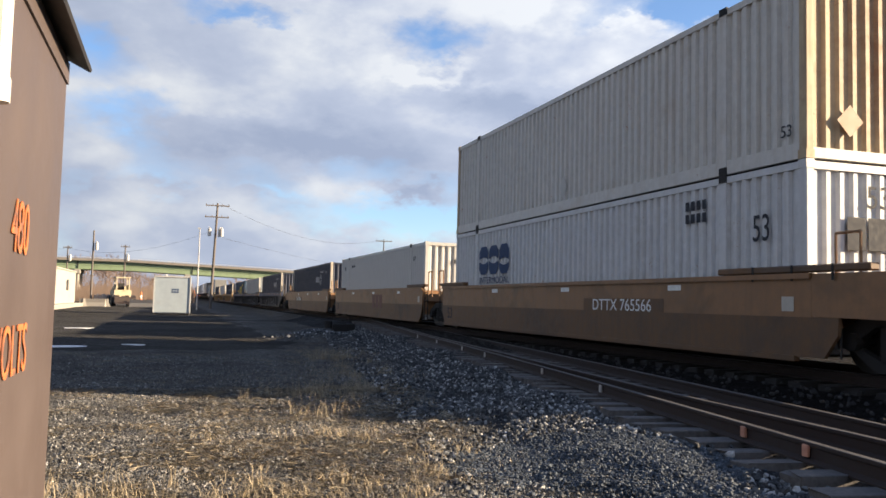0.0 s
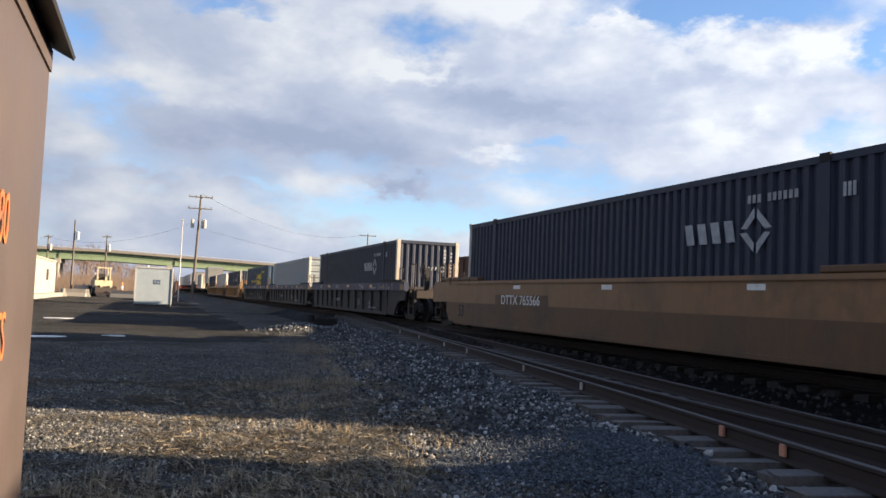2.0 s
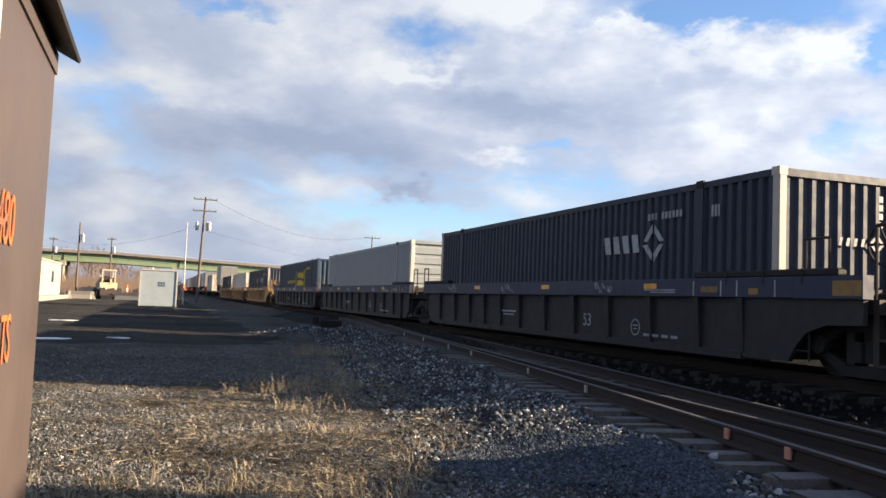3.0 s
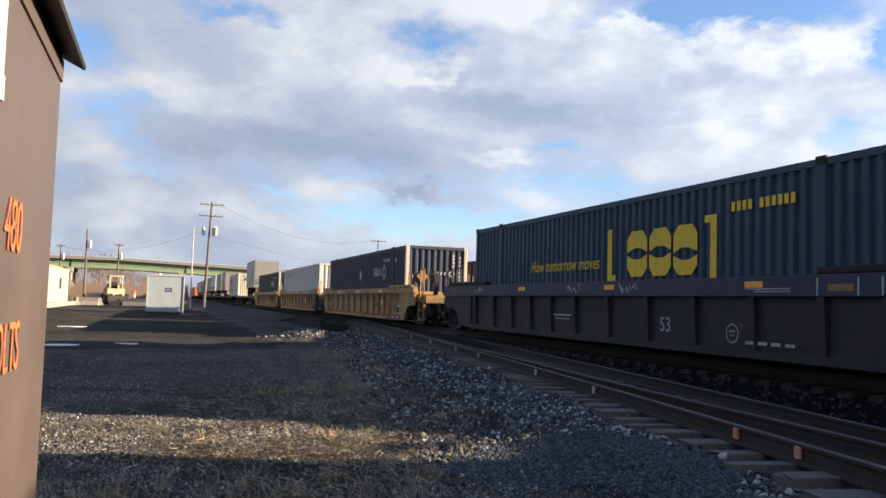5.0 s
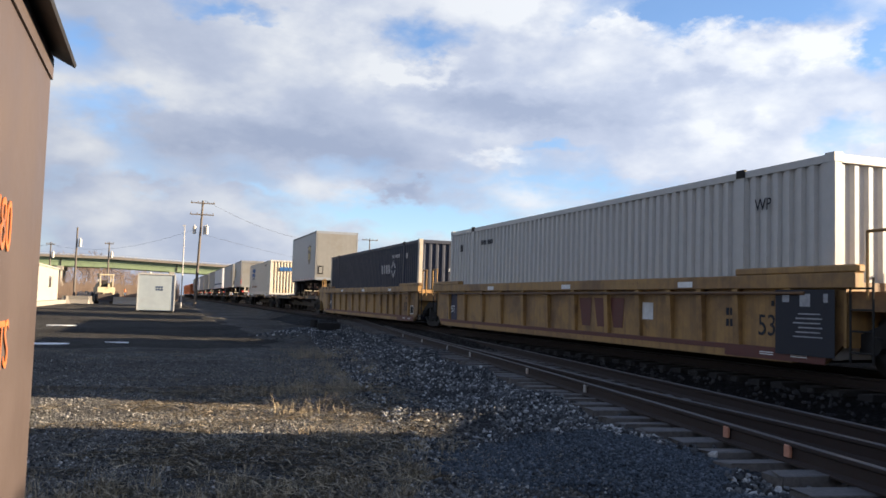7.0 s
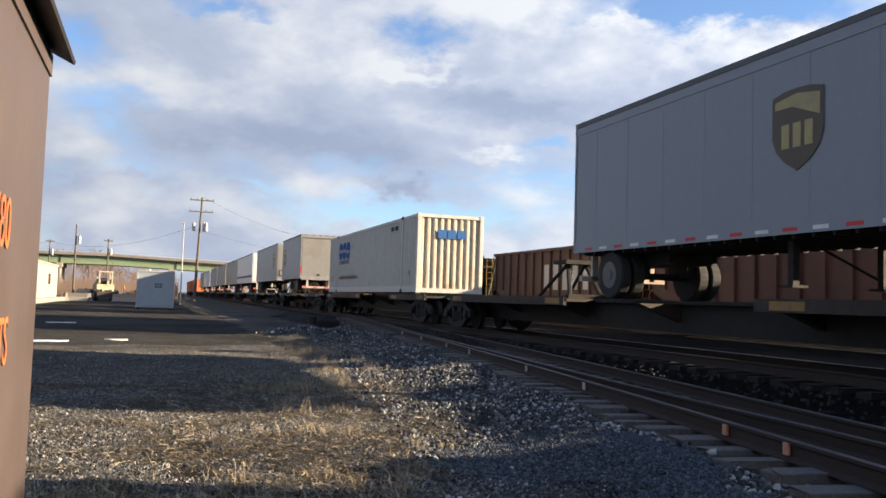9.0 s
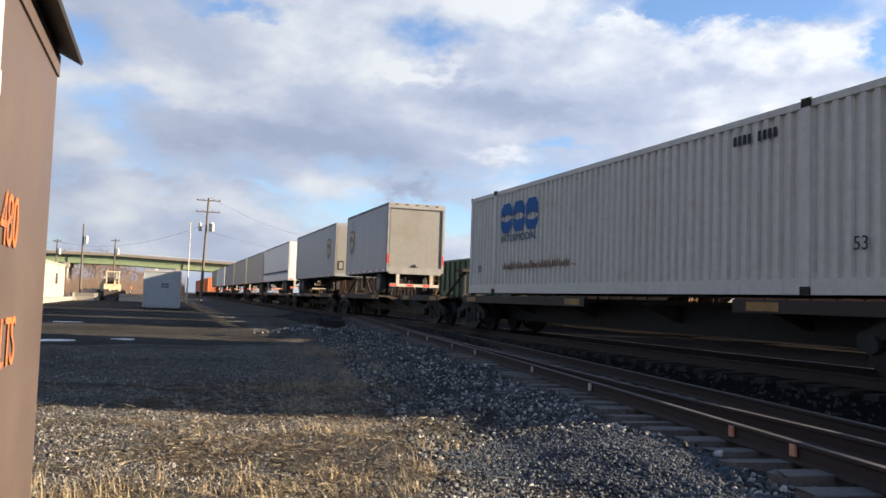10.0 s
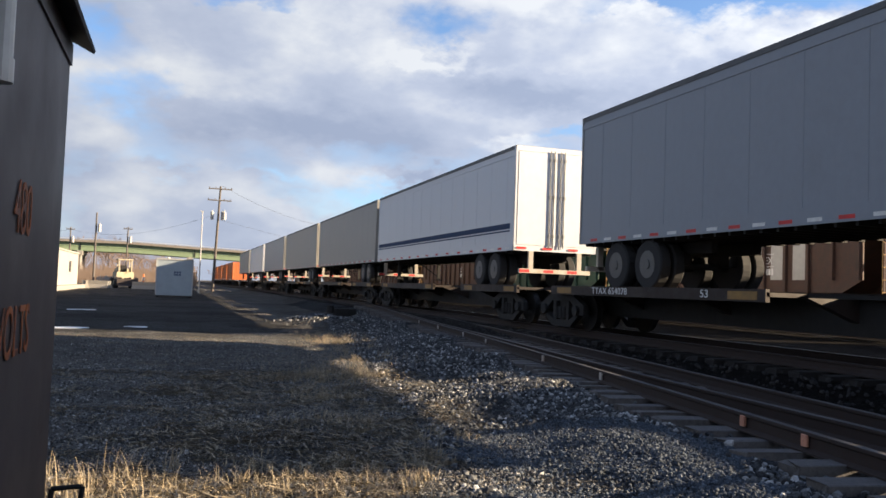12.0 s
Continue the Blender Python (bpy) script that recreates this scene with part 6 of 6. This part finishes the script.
def leaning_boards(x, y, turn):
    b = thing("pallet", "weathered pale timber pallet leaning upright", "pallet", pose(x, y, 0, 0, 0, turn))
    for i in range(5):
        bm = bmesh.new()
        box(bm, -0.7 + 0.3 * i, -0.5 + 0.3 * i, -0.02, 0.02, 0.0, 1.5 + 0.12 * (i % 2))
        p_ = part("board", bm, M["pole_pale"], b)
        p_.matrix_local = pose(0, 0, 0.02, 12)
    for zz in (0.25, 1.1):
        bm = bmesh.new()
        box(bm, -0.75, 0.75, 0.02, 0.1, zz, zz + 0.1)
        p_ = part("rail", bm, M["pole_pale"], b)
        p_.matrix_local = pose(0, 0, 0.02, 12)


leaning_boards(-9.5, 121.5, 15), leaning_boards(-8.6, 122.5, -25)


def build_overpass():
    """Road bridge across the view, climbing gently towards its far abutment."""
    o = thing("overpass", "long green steel girder road overpass", "bridge", pose(0, 0, 0), kind="structure")
    Y = 235.0

    def level(x):
        return 10.98 - 0.032 * max(0.0, x + 12.0)

    def slab(name, y0, y1, z0, z1, material, label="", x0=-330.0, x1=420.0):
        bm = bmesh.new()
        vs = [bm.verts.new((x, y, level(x) + z)) for x in (x0, -12.0, x1) for y, z in ((y0, z0), (y1, z0), (y1, z1), (y0, z1))]
        for f in [(0, 1, 2, 3), (11, 10, 9, 8)] + [(k, k + 4, k + 5, k + 1) for k in (0, 1, 2, 4, 5, 6)] + [(3, 7, 4, 0), (7, 11, 8, 4)]:
            bm.faces.new([vs[i] for i in f])
        return part(name, bm, material, o, label)

    slab("deck", Y - 1.0, Y + 10.5, -0.75, -0.45, M["parapet"], "concrete deck")
    slab("parapet", Y - 1.0, Y - 0.7, -0.45, -0.1, M["parapet"], "pale concrete parapet")
    slab("parapet", Y + 10.2, Y + 10.5, -0.45, -0.1, M["parapet"], "pale concrete parapet")
    slab("rail", Y - 0.9, Y - 0.82, 0.12, 0.2, M["steel_grey"], "steel parapet rail")
    for yy in (Y, Y + 4.6, Y + 9.2):
        slab("girder", yy, yy + 0.12, -2.9, -0.75, M["girder"], "pale green plate girder")
        slab("flange", yy - 0.24, yy + 0.36, -0.92, -0.75, M["girder"])
        slab("flange", yy - 0.24, yy + 0.36, -2.98, -2.85, M["girder"])
        slab("stiffener", yy - 0.1, yy, -1.88, -1.76, M["girder"])
    bm = bmesh.new()
    for i in range(120):
        x = -180 + i * 3.0
        box(bm, x - 0.06, x + 0.06, Y - 0.9, Y - 0.82, level(x) - 0.1, level(x) + 0.14)
    posts = part("rail_post", bm, M["steel_grey"], o, "short rail posts")
    tagged(posts, kind="stuff")
    for x in (-111.0, -82.0, -53.0, -24.0, 4.6, 33.5, 62.5, 91.0):
        bm = bmesh.new()
        box(bm, x - 0.12, x + 0.12, Y - 0.16, Y - 0.012, level(x) - 2.85, level(x) - 0.92)
        part("girder_splice", bm, M["grimy"], o, "dark joint between girders")
        if x == 4.6:
            x = 3.4
        under = level(x) - 2.98
        bm = bmesh.new()
        box(bm, x - 0.7, x + 0.7, Y - 1.2, Y + 10.6, under - 1.1, under - 0.03)
        part("pier_cap", bm, M["concrete"], o, "concrete pier cap beam")
        for yy in (Y + 0.6, Y + 4.8, Y + 9.0):
            bm = bmesh.new()
            tube(bm, (x, yy, 0), (x, yy, under - 1.05), 0.45, 12)
            part("pier", bm, M["concrete"], o, "round concrete pier")


build_overpass()


def wire(a, b, sag, r=0.02):
    bm = bmesh.new()
    a, b = Vector(a), Vector(b)
    rows = []
    for i in range(25):
        f = i / 24
        p = a.lerp(b, f) - Vector((0, 0, sag * 4 * f * (1 - f)))
        rows.append([bm.verts.new(p + Vector(o)) for o in ((r, 0, 0), (0, 0, r), (-r, 0, 0), (0, 0, -r))])
    for p, q in zip(rows, rows[1:]):
        for i in range(4):
            bm.faces.new((p[i], p[(i + 1) % 4], q[(i + 1) % 4], q[i]))
    ob = part("overhead_wire", bm, M["wire"])
    tagged(ob, "thin black sagging overhead cable", "cable", "overhead cables")


wire((5.2, 112, 13.9), (36.0, 150, 12.8), 2.4, 0.016)
wire((3.9, 112, 9.9), (-18.1, 160, 9.6), 1.6, 0.014)
wire((-18.1, 160, 9.6), (-60, 180, 9.0), 1.5, 0.014)
wire((5.2, 112, 9.4), (60, 240, 10.5), 0.8, 0.014)


# ======================================================================
# hoppers on the siding
# ======================================================================
HOPPERS = []


def hopper(q, length, label, paint="hopper", panels=False):
    h = thing("hopper_car", label, "hopper car", pose(FAR_X, q, 0), "hopper cars on the siding")
    HOPPERS.append((h, q))
    top = 4.2
    for s in (-1, 1):
        bm = bmesh.new()
        a, b = sorted((s * 1.42, s * 1.47))
        prism(bm, [(0.8, 2.2), (2.6, 1.3), (length - 2.6, 1.3), (length - 0.8, 2.2), (length - 0.8, top), (0.8, top)], a, b, "x")
        side = part("side_sheet", bm, M[paint], h)
        n = int(length / 1.05)
        for i in range(n):
            y = 0.9 + i * (length - 1.8) / (n - 1)
            bm = bmesh.new()
            a, b = sorted((s * 1.47, s * 1.58))
            box(bm, a, b, y - 0.06, y + 0.06, 1.5 if 2.4 < y < length - 2.4 else 2.2, top)
            part("post", bm, M[paint], side)
        bm = bmesh.new()
        a, b = sorted((s * 1.40, s * 1.60))
        box(bm, a, b, 0.6, length - 0.6, top, top + 0.14)
        box(bm, a, b, 0.0, length, 1.45, 1.62)
        part("sill", bm, M[paint], h)
    for y0, y1 in ((0.8, 3.6), (length - 0.8, length - 3.6)):
        bm = bmesh.new()
        vs = [bm.verts.new(p) for p in ((-1.42, y0, top), (1.42, y0, top), (1.42, y1, 1.5), (-1.42, y1, 1.5))]
        bm.faces.new(vs)
        ex = bmesh.ops.solidify(bm, geom=bm.faces[:], thickness=0.05)
        part("slope_sheet", bm, M[paint], h)
    for y in (0.15, length - 0.15):
        for e in (-1.4, 1.1):
            bm = bmesh.new()
            ladder(bm, e, y, 1.3, top, 0.36, "x", 8)
            part("ladder", bm, M["spine_yellow"], h, "ochre end ladder")
        for e in (-1, 1):
            bm = bmesh.new()
            tube(bm, (e * 1.35, y, 1.5), (e * 0.4, y + (0.9 if y < 1 else -0.9), top - 0.2), 0.05, 6)
            part("brace", bm, M[paint], h)
        bm = bmesh.new()
        box(bm, -1.38, 1.38, y - 0.12, y + 0.12, 1.40, 1.58)
        part("end_sill", bm, M[paint], h)
    bm = bmesh.new()
    box(bm, -0.3, 0.3, 0, length, 1.2, 1.5)
    box(bm, -1.4, 1.4, 1.0, length - 1.0, 3.6, 3.7)
    part("centre_sill", bm, M["grimy"], h)
    if panels:
        for k in range(5):
            decal_side("panel", [rect(2.9 + 1.05 * k, 3.7 + 1.05 * k, 2.2, 3.5)], M["steel_grey"], h, -1.474, "faded pale panel")
    words("lettering", "AEX", 0.34, M["ink_white"], h, side_m(-1.478, 4.95, 2.84), squeeze=0.9)
    stuff(decal_side("stencil", [rect(4.6, 5.3, 3.06, 3.08), rect(4.6, 5.3, 2.64, 2.66)] + [rect(4.62 + 0.14 * k, 4.72 + 0.14 * k, 2.36, 2.58) for k in range(5)], M["ink_white"], h, -1.475, "small white serial bars"))
    truck(h, 1.7), truck(h, length - 1.7)
    return h


hopper(32.0, 15.2, "dark grey hopper car rolling on the siding", "hopper_dark")
hopper(48.4, 20.6, "oxide red ribbed hopper car rolling on the siding", "hopper")
hopper(70.2, 15.2, "oxide brown hopper car with pale panels on the siding", "hopper_brown", panels=True)
hopper(86.2, 15.2, "dark green hopper car rolling on the siding", "hopper_green")
for q in (102.2, 118.2, 134.2, 150.2):
    hopper(q, 15.2, "oxide brown hopper car rolling on the siding", "hopper_brown")


# ======================================================================
# loose ground cover
# ======================================================================


def scatter(name, spots, material, label, category, seed, small=False):
    """Many small angular stones as one mesh. spots: (x, y, z, size)."""
    rng = np.random.default_rng(seed)
    t = (1 + 5 ** 0.5) / 2
    base = np.array([(-1, t, 0), (1, t, 0), (-1, -t, 0), (1, -t, 0), (0, -1, t), (0, 1, t), (0, -1, -t), (0, 1, -t), (t, 0, -1), (t, 0, 1), (-t, 0, -1), (-t, 0, 1)]) / 1.9
    tri = np.array([(0, 11, 5), (0, 5, 1), (0, 1, 7), (0, 7, 10), (0, 10, 11), (1, 5, 9), (5, 11, 4), (11, 10, 2), (10, 7, 6), (7, 1, 8), (3, 9, 4), (3, 4, 2), (3, 2, 6), (3, 6, 8), (3, 8, 9), (4, 9, 5), (2, 4, 11), (6, 2, 10), (8, 6, 7), (9, 8, 1)])
    if small:
        base = np.array([(1, 0, 0), (-1, 0, 0), (0, 1, 0), (0, -1, 0), (0, 0, 1), (0, 0, -1)]) * 1.1
        tri = np.array([(0, 2, 4), (2, 1, 4), (1, 3, 4), (3, 0, 4), (2, 0, 5), (1, 2, 5), (3, 1, 5), (0, 3, 5)])
    spots = np.array(spots)
    n, k = len(spots), len(base)
    v = base[None] * rng.uniform(0.62, 1.25, (n, k, 1))
    v = v * rng.uniform(0.6, 1.3, (n, 1, 3))
    q = rng.normal(size=(n, 3, 3))
    rot = np.linalg.qr(q)[0]
    v = np.einsum("nij,nkj->nki", rot, v) * spots[:, 3][:, None, None] + spots[:, None, :3]
    f = (tri[None] + k * np.arange(n)[:, None, None]).reshape(-1, 3)
    me = bpy.data.meshes.new(name)
    me.from_pydata(v.reshape(-1, 3).tolist(), [], f.tolist())
    me.materials.append(material)
    tagged(new(name, me), label, category, kind="stuff")


def stone_material(name, stops):
    m = bpy.data.materials.new(name)
    m.use_nodes = True
    m.node_tree.nodes.clear()
    g = Nodes(m.node_tree)
    geo = g.add("ShaderNodeNewGeometry")
    col = g.ramp(geo.outputs["Random Per Island"], stops)
    tc = g.add("ShaderNodeTexCoord")
    fine = g.ramp(g.noise(tc.outputs["Object"], 60.0, 4.0, 0.6), ((0.3, 0.65), (0.7, 1.15)))
    col = g.mix(1.0, col, fine, "MULTIPLY")
    b = g.add("ShaderNodeBsdfPrincipled", Roughness=0.85)
    g.link(col, b.inputs["Base Color"])
    out = g.add("ShaderNodeOutputMaterial")
    g.link(b.outputs[0], out.inputs[0])
    return m


def build_stones():
    rng = random.Random(11)
    pale = stone_material("ballast_stone_mix", ((0.0, (0.012, 0.013, 0.016)), (0.5, (0.046, 0.050, 0.055)), (0.82, (0.135, 0.14, 0.143)), (1.0, (0.48, 0.48, 0.47))))
    brown = stone_material("yard_pebble_mix", ((0.0, (0.018, 0.018, 0.018)), (0.45, (0.078, 0.077, 0.074)), (0.85, (0.18, 0.175, 0.166)), (1.0, (0.40, 0.39, 0.37))))
    spots = []
    heap = []
    while len(spots) < 40000:
        y = 3.2 + 36 * rng.random() ** 1.9
        far = rng.random()
        x = turnout(y) - 0.50 - 2.4 * far ** 1.35
        if noise.noise((x * 0.7, y * 0.6, 3.0)) < -0.1 - 0.35 * (1 - far) and rng.random() < 0.85:
            continue
        if math.hypot((x - 3.5) / 1.15, (y - 6.5) / 1.75) < 1 + 0.3 * noise.noise((x * 2, y * 2, 0)):
            r = rng.uniform(0.010, 0.019)
            heap.append((x, y, ground_z(x, y) + r * 0.3, r))
            continue
        r = 0.012 + 0.022 * rng.random() ** 1.5
        if far < 0.2 and rng.random() < 0.55:
            continue
        spots.append((x, y, ground_z(x, y) + r * 0.35, r))
    heap = heap + [(x + rng.uniform(-0.07, 0.07), y + rng.uniform(-0.07, 0.07), z, r) for x, y, z, r in heap for _ in range(2)]
    dark = stone_material("blue_grey_chippings", ((0.0, (0.016, 0.022, 0.031)), (0.7, (0.048, 0.063, 0.083)), (1.0, (0.12, 0.14, 0.165))))
    scatter("stone_chippings", heap, dark, "low heap of fine blue-grey stone chippings", "gravel", 4)
    for i in range(1500):
        a, r = rng.random() * 6.283, abs(rng.gauss(0, 0.75))
        x, y = 5.2 + r * math.cos(a), 31 + r * math.sin(a)
        spots.append((x, y, ground_z(x, y) + 0.01, rng.uniform(0.025, 0.06)))
    for i in range(350):
        y = 3.5 + 22 * rng.random() ** 1.8
        x = turnout(y) - rng.uniform(0.12, 0.78)
        r = rng.uniform(0.018, 0.04)
        if noise.noise((x * 2.5, y * 2.5, 6.0)) > -0.1:
            spots.append((x, y, ground_z(x, y) + rng.uniform(0.0, 0.04), r))
    scatter("ballast_stones", spots, pale, "loose angular grey ballast stones on the shoulder", "gravel", 3)
    spots = []
    while len(spots) < 90000:
        y = 5.0 + 17 * rng.random() ** 1.6
        x = rng.uniform(-0.30 * y, turnout(y) - 1.4)
        if noise.noise((x * 1.1, y * 0.9, 8.0)) < -0.05 and rng.random() < 0.7:
            continue
        r = 0.006 + 0.014 * rng.random() ** 2.4
        spots.append((x, y, ground_z(x, y) + r * 0.15, r))
    scatter("yard_pebbles", spots, brown, "small loose pebbles over the yard", "gravel", 5, True)
    # near-black stones, mostly between the turnout's rails
    bed = stone_material("dark_stone_mix", ((0.0, (0.008, 0.0075, 0.0075)), (0.6, (0.019, 0.0175, 0.017)), (1.0, (0.045, 0.042, 0.04))))
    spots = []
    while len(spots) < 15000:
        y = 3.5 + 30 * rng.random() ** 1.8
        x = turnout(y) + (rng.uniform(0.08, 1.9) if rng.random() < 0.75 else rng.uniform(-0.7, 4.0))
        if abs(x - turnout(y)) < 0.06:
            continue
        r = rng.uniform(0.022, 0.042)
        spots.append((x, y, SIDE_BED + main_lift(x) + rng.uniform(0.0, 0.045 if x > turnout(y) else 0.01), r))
    scatter("track_ballast", spots, bed, "dark ballast between the rails", "gravel", 7)


build_stones()


def build_grass():
    rng = random.Random(21)
    vs, fs = [], []

    def blade(x, y, z, h, lean, a, w):
        ca, sa = math.cos(a), math.sin(a)
        k = len(vs)
        for f in (0.0, 0.45, 0.8, 1.0):
            o = lean * f * f
            ww = w * (1 - f * 0.85)
            zz = z + h * (f - 0.25 * lean / max(h, 0.01) * f * f)
            vs.append((x + ca * o - sa * ww, y + sa * o + ca * ww, zz))
            vs.append((x + ca * o + sa * ww, y + sa * o - ca * ww, zz))
        for i in range(3):
            fs.append((k + 2 * i, k + 2 * i + 1, k + 2 * i + 3, k + 2 * i + 2))

    def tuft(x, y, n, h, spread, lo=0.1, hi=0.9):
        z = ground_z(x, y) - 0.01
        for _ in range(n):
            hh = h * rng.uniform(0.4, 1.15)
            blade(x + rng.gauss(0, spread), y + rng.gauss(0, spread), z, hh, hh * rng.uniform(lo, hi), rng.uniform(0, 6.283), rng.uniform(0.002, 0.004))

    for _ in range(16):
        tuft(rng.uniform(-1.6, 0.3), rng.uniform(5.4, 6.7), 16, 0.27, 0.06)
    for _ in range(26):
        tuft(rng.uniform(0.5, 2.0), rng.uniform(5.5, 7.0), 18, 0.13, 0.10, 0.4, 1.6)
    made = 0
    while made < 1000:
        y = 6.0 + 17 * rng.random() ** 1.4
        x = rng.uniform(-0.5 * y, min(4.6, turnout(y) - 2.3))
        if noise.noise((x * 0.45 + 3, y * 0.45, 7.0)) < 0.02 and rng.random() < 0.85:
            continue
        tuft(x, y, 18, rng.uniform(0.04, 0.10), 0.16, 1.2, 3.2)
        made += 1
    for _ in range(80):
        y = rng.uniform(12, 24)
        x = turnout(y) - 3.1 + rng.gauss(0, 0.5)
        tuft(x, y, 18, 0.22, 0.09)
    # dead weeds where gravel meets ballast
    for wx, wy, n, h in ((1.86, 13.0, 9, 0.32), (2.0, 11.0, 9, 0.26), (2.0, 8.9, 12, 0.16), (2.1, 7.3, 12, 0.13), (2.8, 8.1, 8, 0.14), (3.8, 21.0, 10, 0.34), (2.7, 13.9, 8, 0.24), (1.1, 9.5, 8, 0.12), (1.63, 6.45, 9, 0.16), (0.5, 6.45, 7, 0.17), (-0.45, 6.6, 8, 0.30)):
        for _ in range(n):
            tuft(wx + rng.gauss(0, 0.35), wy + rng.gauss(0, 0.3), 22, h * rng.uniform(0.6, 1.2), 0.07, 0.1, 1.0)
    # flattened stalks matted over the gravel
    made = 0
    while made < 17000:
        y = 5.2 + 9 * rng.random() ** 1.5
        x = rng.uniform(-0.30 * y, min(3.9, turnout(y) - 2.2))
        if noise.noise((x * 0.5 + 3, y * 0.9, 7.0)) + 0.6 * noise.noise((x * 1.7, y * 2.5, 2.0)) < -0.05:
            continue
        a = rng.gauss(0.3, 0.9)
        n, z = rng.uniform(0.05, 0.2), ground_z(x, y) + rng.uniform(0.006, 0.035)
        w, bend, k = rng.uniform(0.002, 0.0045), rng.uniform(-0.5, 0.5), len(vs)
        tilt = rng.uniform(-0.15, 0.2)
        for f in (0.0, 0.5, 1.0):
            aa = a + bend * f
            cx, cy = x + math.cos(aa) * n * f, y + math.sin(aa) * n * f
            vs.append((cx - math.sin(aa) * w, cy + math.cos(aa) * w, z + tilt * n * f))
            vs.append((cx + math.sin(aa) * w, cy - math.cos(aa) * w, z + tilt * n * f + 0.003))
        fs.append((k, k + 1, k + 3, k + 2))
        fs.append((k + 2, k + 3, k + 5, k + 4))
        made += 1
    me = bpy.data.meshes.new("dry_grass")
    me.from_pydata(vs, [], fs)
    me.materials.append(M["straw"])
    tagged(new("dry_grass", me), "dry straw-coloured winter grass tufts", "grass", kind="stuff")


build_grass()


def ice_patch(x, y, rx, ry, seed):
    rng = random.Random(seed)
    bm = bmesh.new()
    pts = []
    for i in range(26):
        a = i / 26 * 2 * math.pi
        r = 1 + 0.35 * noise.noise((math.cos(a) * 1.7, math.sin(a) * 1.7, seed * 3.1))
        pts.append((x + rx * r * math.cos(a), y + ry * r * math.sin(a)))
    z = max(ground_z(*p) for p in pts)
    prism(bm, pts, z - 0.02, z + 0.012, "z")
    ob = part("ice_patch", bm, M["ice"])
    tagged(ob, "thin white patch of ice on gravel", "ice", "ice patches")


ice_patch(-2.85, 26.0, 0.55, 0.28, 1)
ice_patch(-1.05, 26.6, 0.33, 0.11, 2)
ice_patch(-3.8, 39.7, 0.6, 0.16, 4)


def build_switch_stand():
    s = thing("switch_machine", "low grey switch machine beside the turnout", "switch machine", pose(7.3, 37.0, 0.12))
    bm = bmesh.new()
    box(bm, -0.5, 0.5, -0.28, 0.28, 0.0, 0.32)
    bmesh.ops.bevel(bm, geom=bm.edges[:], offset=0.04, segments=2, affect="EDGES")
    part("case", bm, M["grimy"], s)
    bm = bmesh.new()
    tube(bm, (-0.65, 0.05, 0.12), (-0.65, 0.05, 0.45), 0.16, 12)
    part("motor", bm, M["grimy"], s)
    bm = bmesh.new()
    box(bm, 0.5, 1.7, -0.04, 0.04, 0.05, 0.1)
    part("rod", bm, M["grimy"], s)


build_switch_stand()


def build_far_trees():
    """Bare winter wood behind the overpass: trunks with forking twigs."""
    rng = random.Random(31)
    vs, fs = [], []

    def stick(a, b, w):
        k = len(vs)
        for p, ww in ((a, w), (b, w * 0.5)):
            vs.extend(((p[0] - ww, p[1], p[2]), (p[0] + ww, p[1], p[2]), (p[0], p[1] + ww, p[2])))
        for i in range(3):
            fs.append((k + i, k + (i + 1) % 3, k + 3 + (i + 1) % 3, k + 3 + i))

    def grow(p, way, length, w, depth):
        q = p + way * length
        stick(p, q, w)
        if depth == 0:
            return
        for _ in range(rng.choice((2, 3, 3))):
            v = (way + Vector((rng.gauss(0, 0.45), rng.gauss(0, 0.45), rng.gauss(0.1, 0.25)))).normalized()
            grow(q, v, length * rng.uniform(0.55, 0.8), max(0.035, w * 0.6), depth - 1)

    for i in range(330):
        y = rng.uniform(256, 470)
        x = rng.uniform(-0.34, 0.14) * y
        if abs(x - MAIN_X) < 9:
            continue
        tall = math.exp(-((x / y + 0.075) / 0.05) ** 2)
        h = rng.uniform(2.0, 3.2) + 2.2 * tall
        grow(Vector((x, y, 0)), Vector((rng.gauss(0, 0.06), 0, 1)).normalized(), h, rng.uniform(0.12, 0.2), 5)
    me = bpy.data.meshes.new("far_woods")
    me.from_pydata(vs, [], fs)
    me.materials.append(M["twig"])
    tagged(new("far_woods", me), "bare brown winter trees behind the overpass", "trees", kind="stuff")
    vs2, fs2 = [], []
    for i in range(52000):
        y = rng.uniform(185, 420)
        x = rng.uniform(-0.36, 0.022) * y
        h, w = rng.uniform(0.8, 3.0) + 6.0 * rng.random() ** 2.2 * (0.6 + 0.7 * noise.noise((x * 0.05, y * 0.02, 0))), rng.uniform(0.02, 0.08)
        l = rng.gauss(0, 0.6)
        k = len(vs2)
        vs2 += [(x - w, y, 0), (x + w, y, 0), (x + l, y + rng.gauss(0, 0.3), h)]
        fs2.append((k, k + 1, k + 2))
    me = bpy.data.meshes.new("far_scrub")
    me.from_pydata(vs2, [], fs2)
    me.materials.append(M["twig"])
    tagged(new("far_scrub", me), "brown leafless scrub along the yard edge", "scrub", kind="stuff")


build_far_trees()


def motions():
    for ob, q in MOVING:
        walk(ob, [(t, pose(MAIN_X, q - SPEED * t, 0)) for t in (0.0, 3.0, 6.0, 9.0, 12.0)])
    for ob, q in HOPPERS:
        walk(ob, [(t, pose(FAR_X, q - 4.3 * t, 0)) for t in (0.0, 3.0, 6.0, 9.0, 12.0)])


motions()
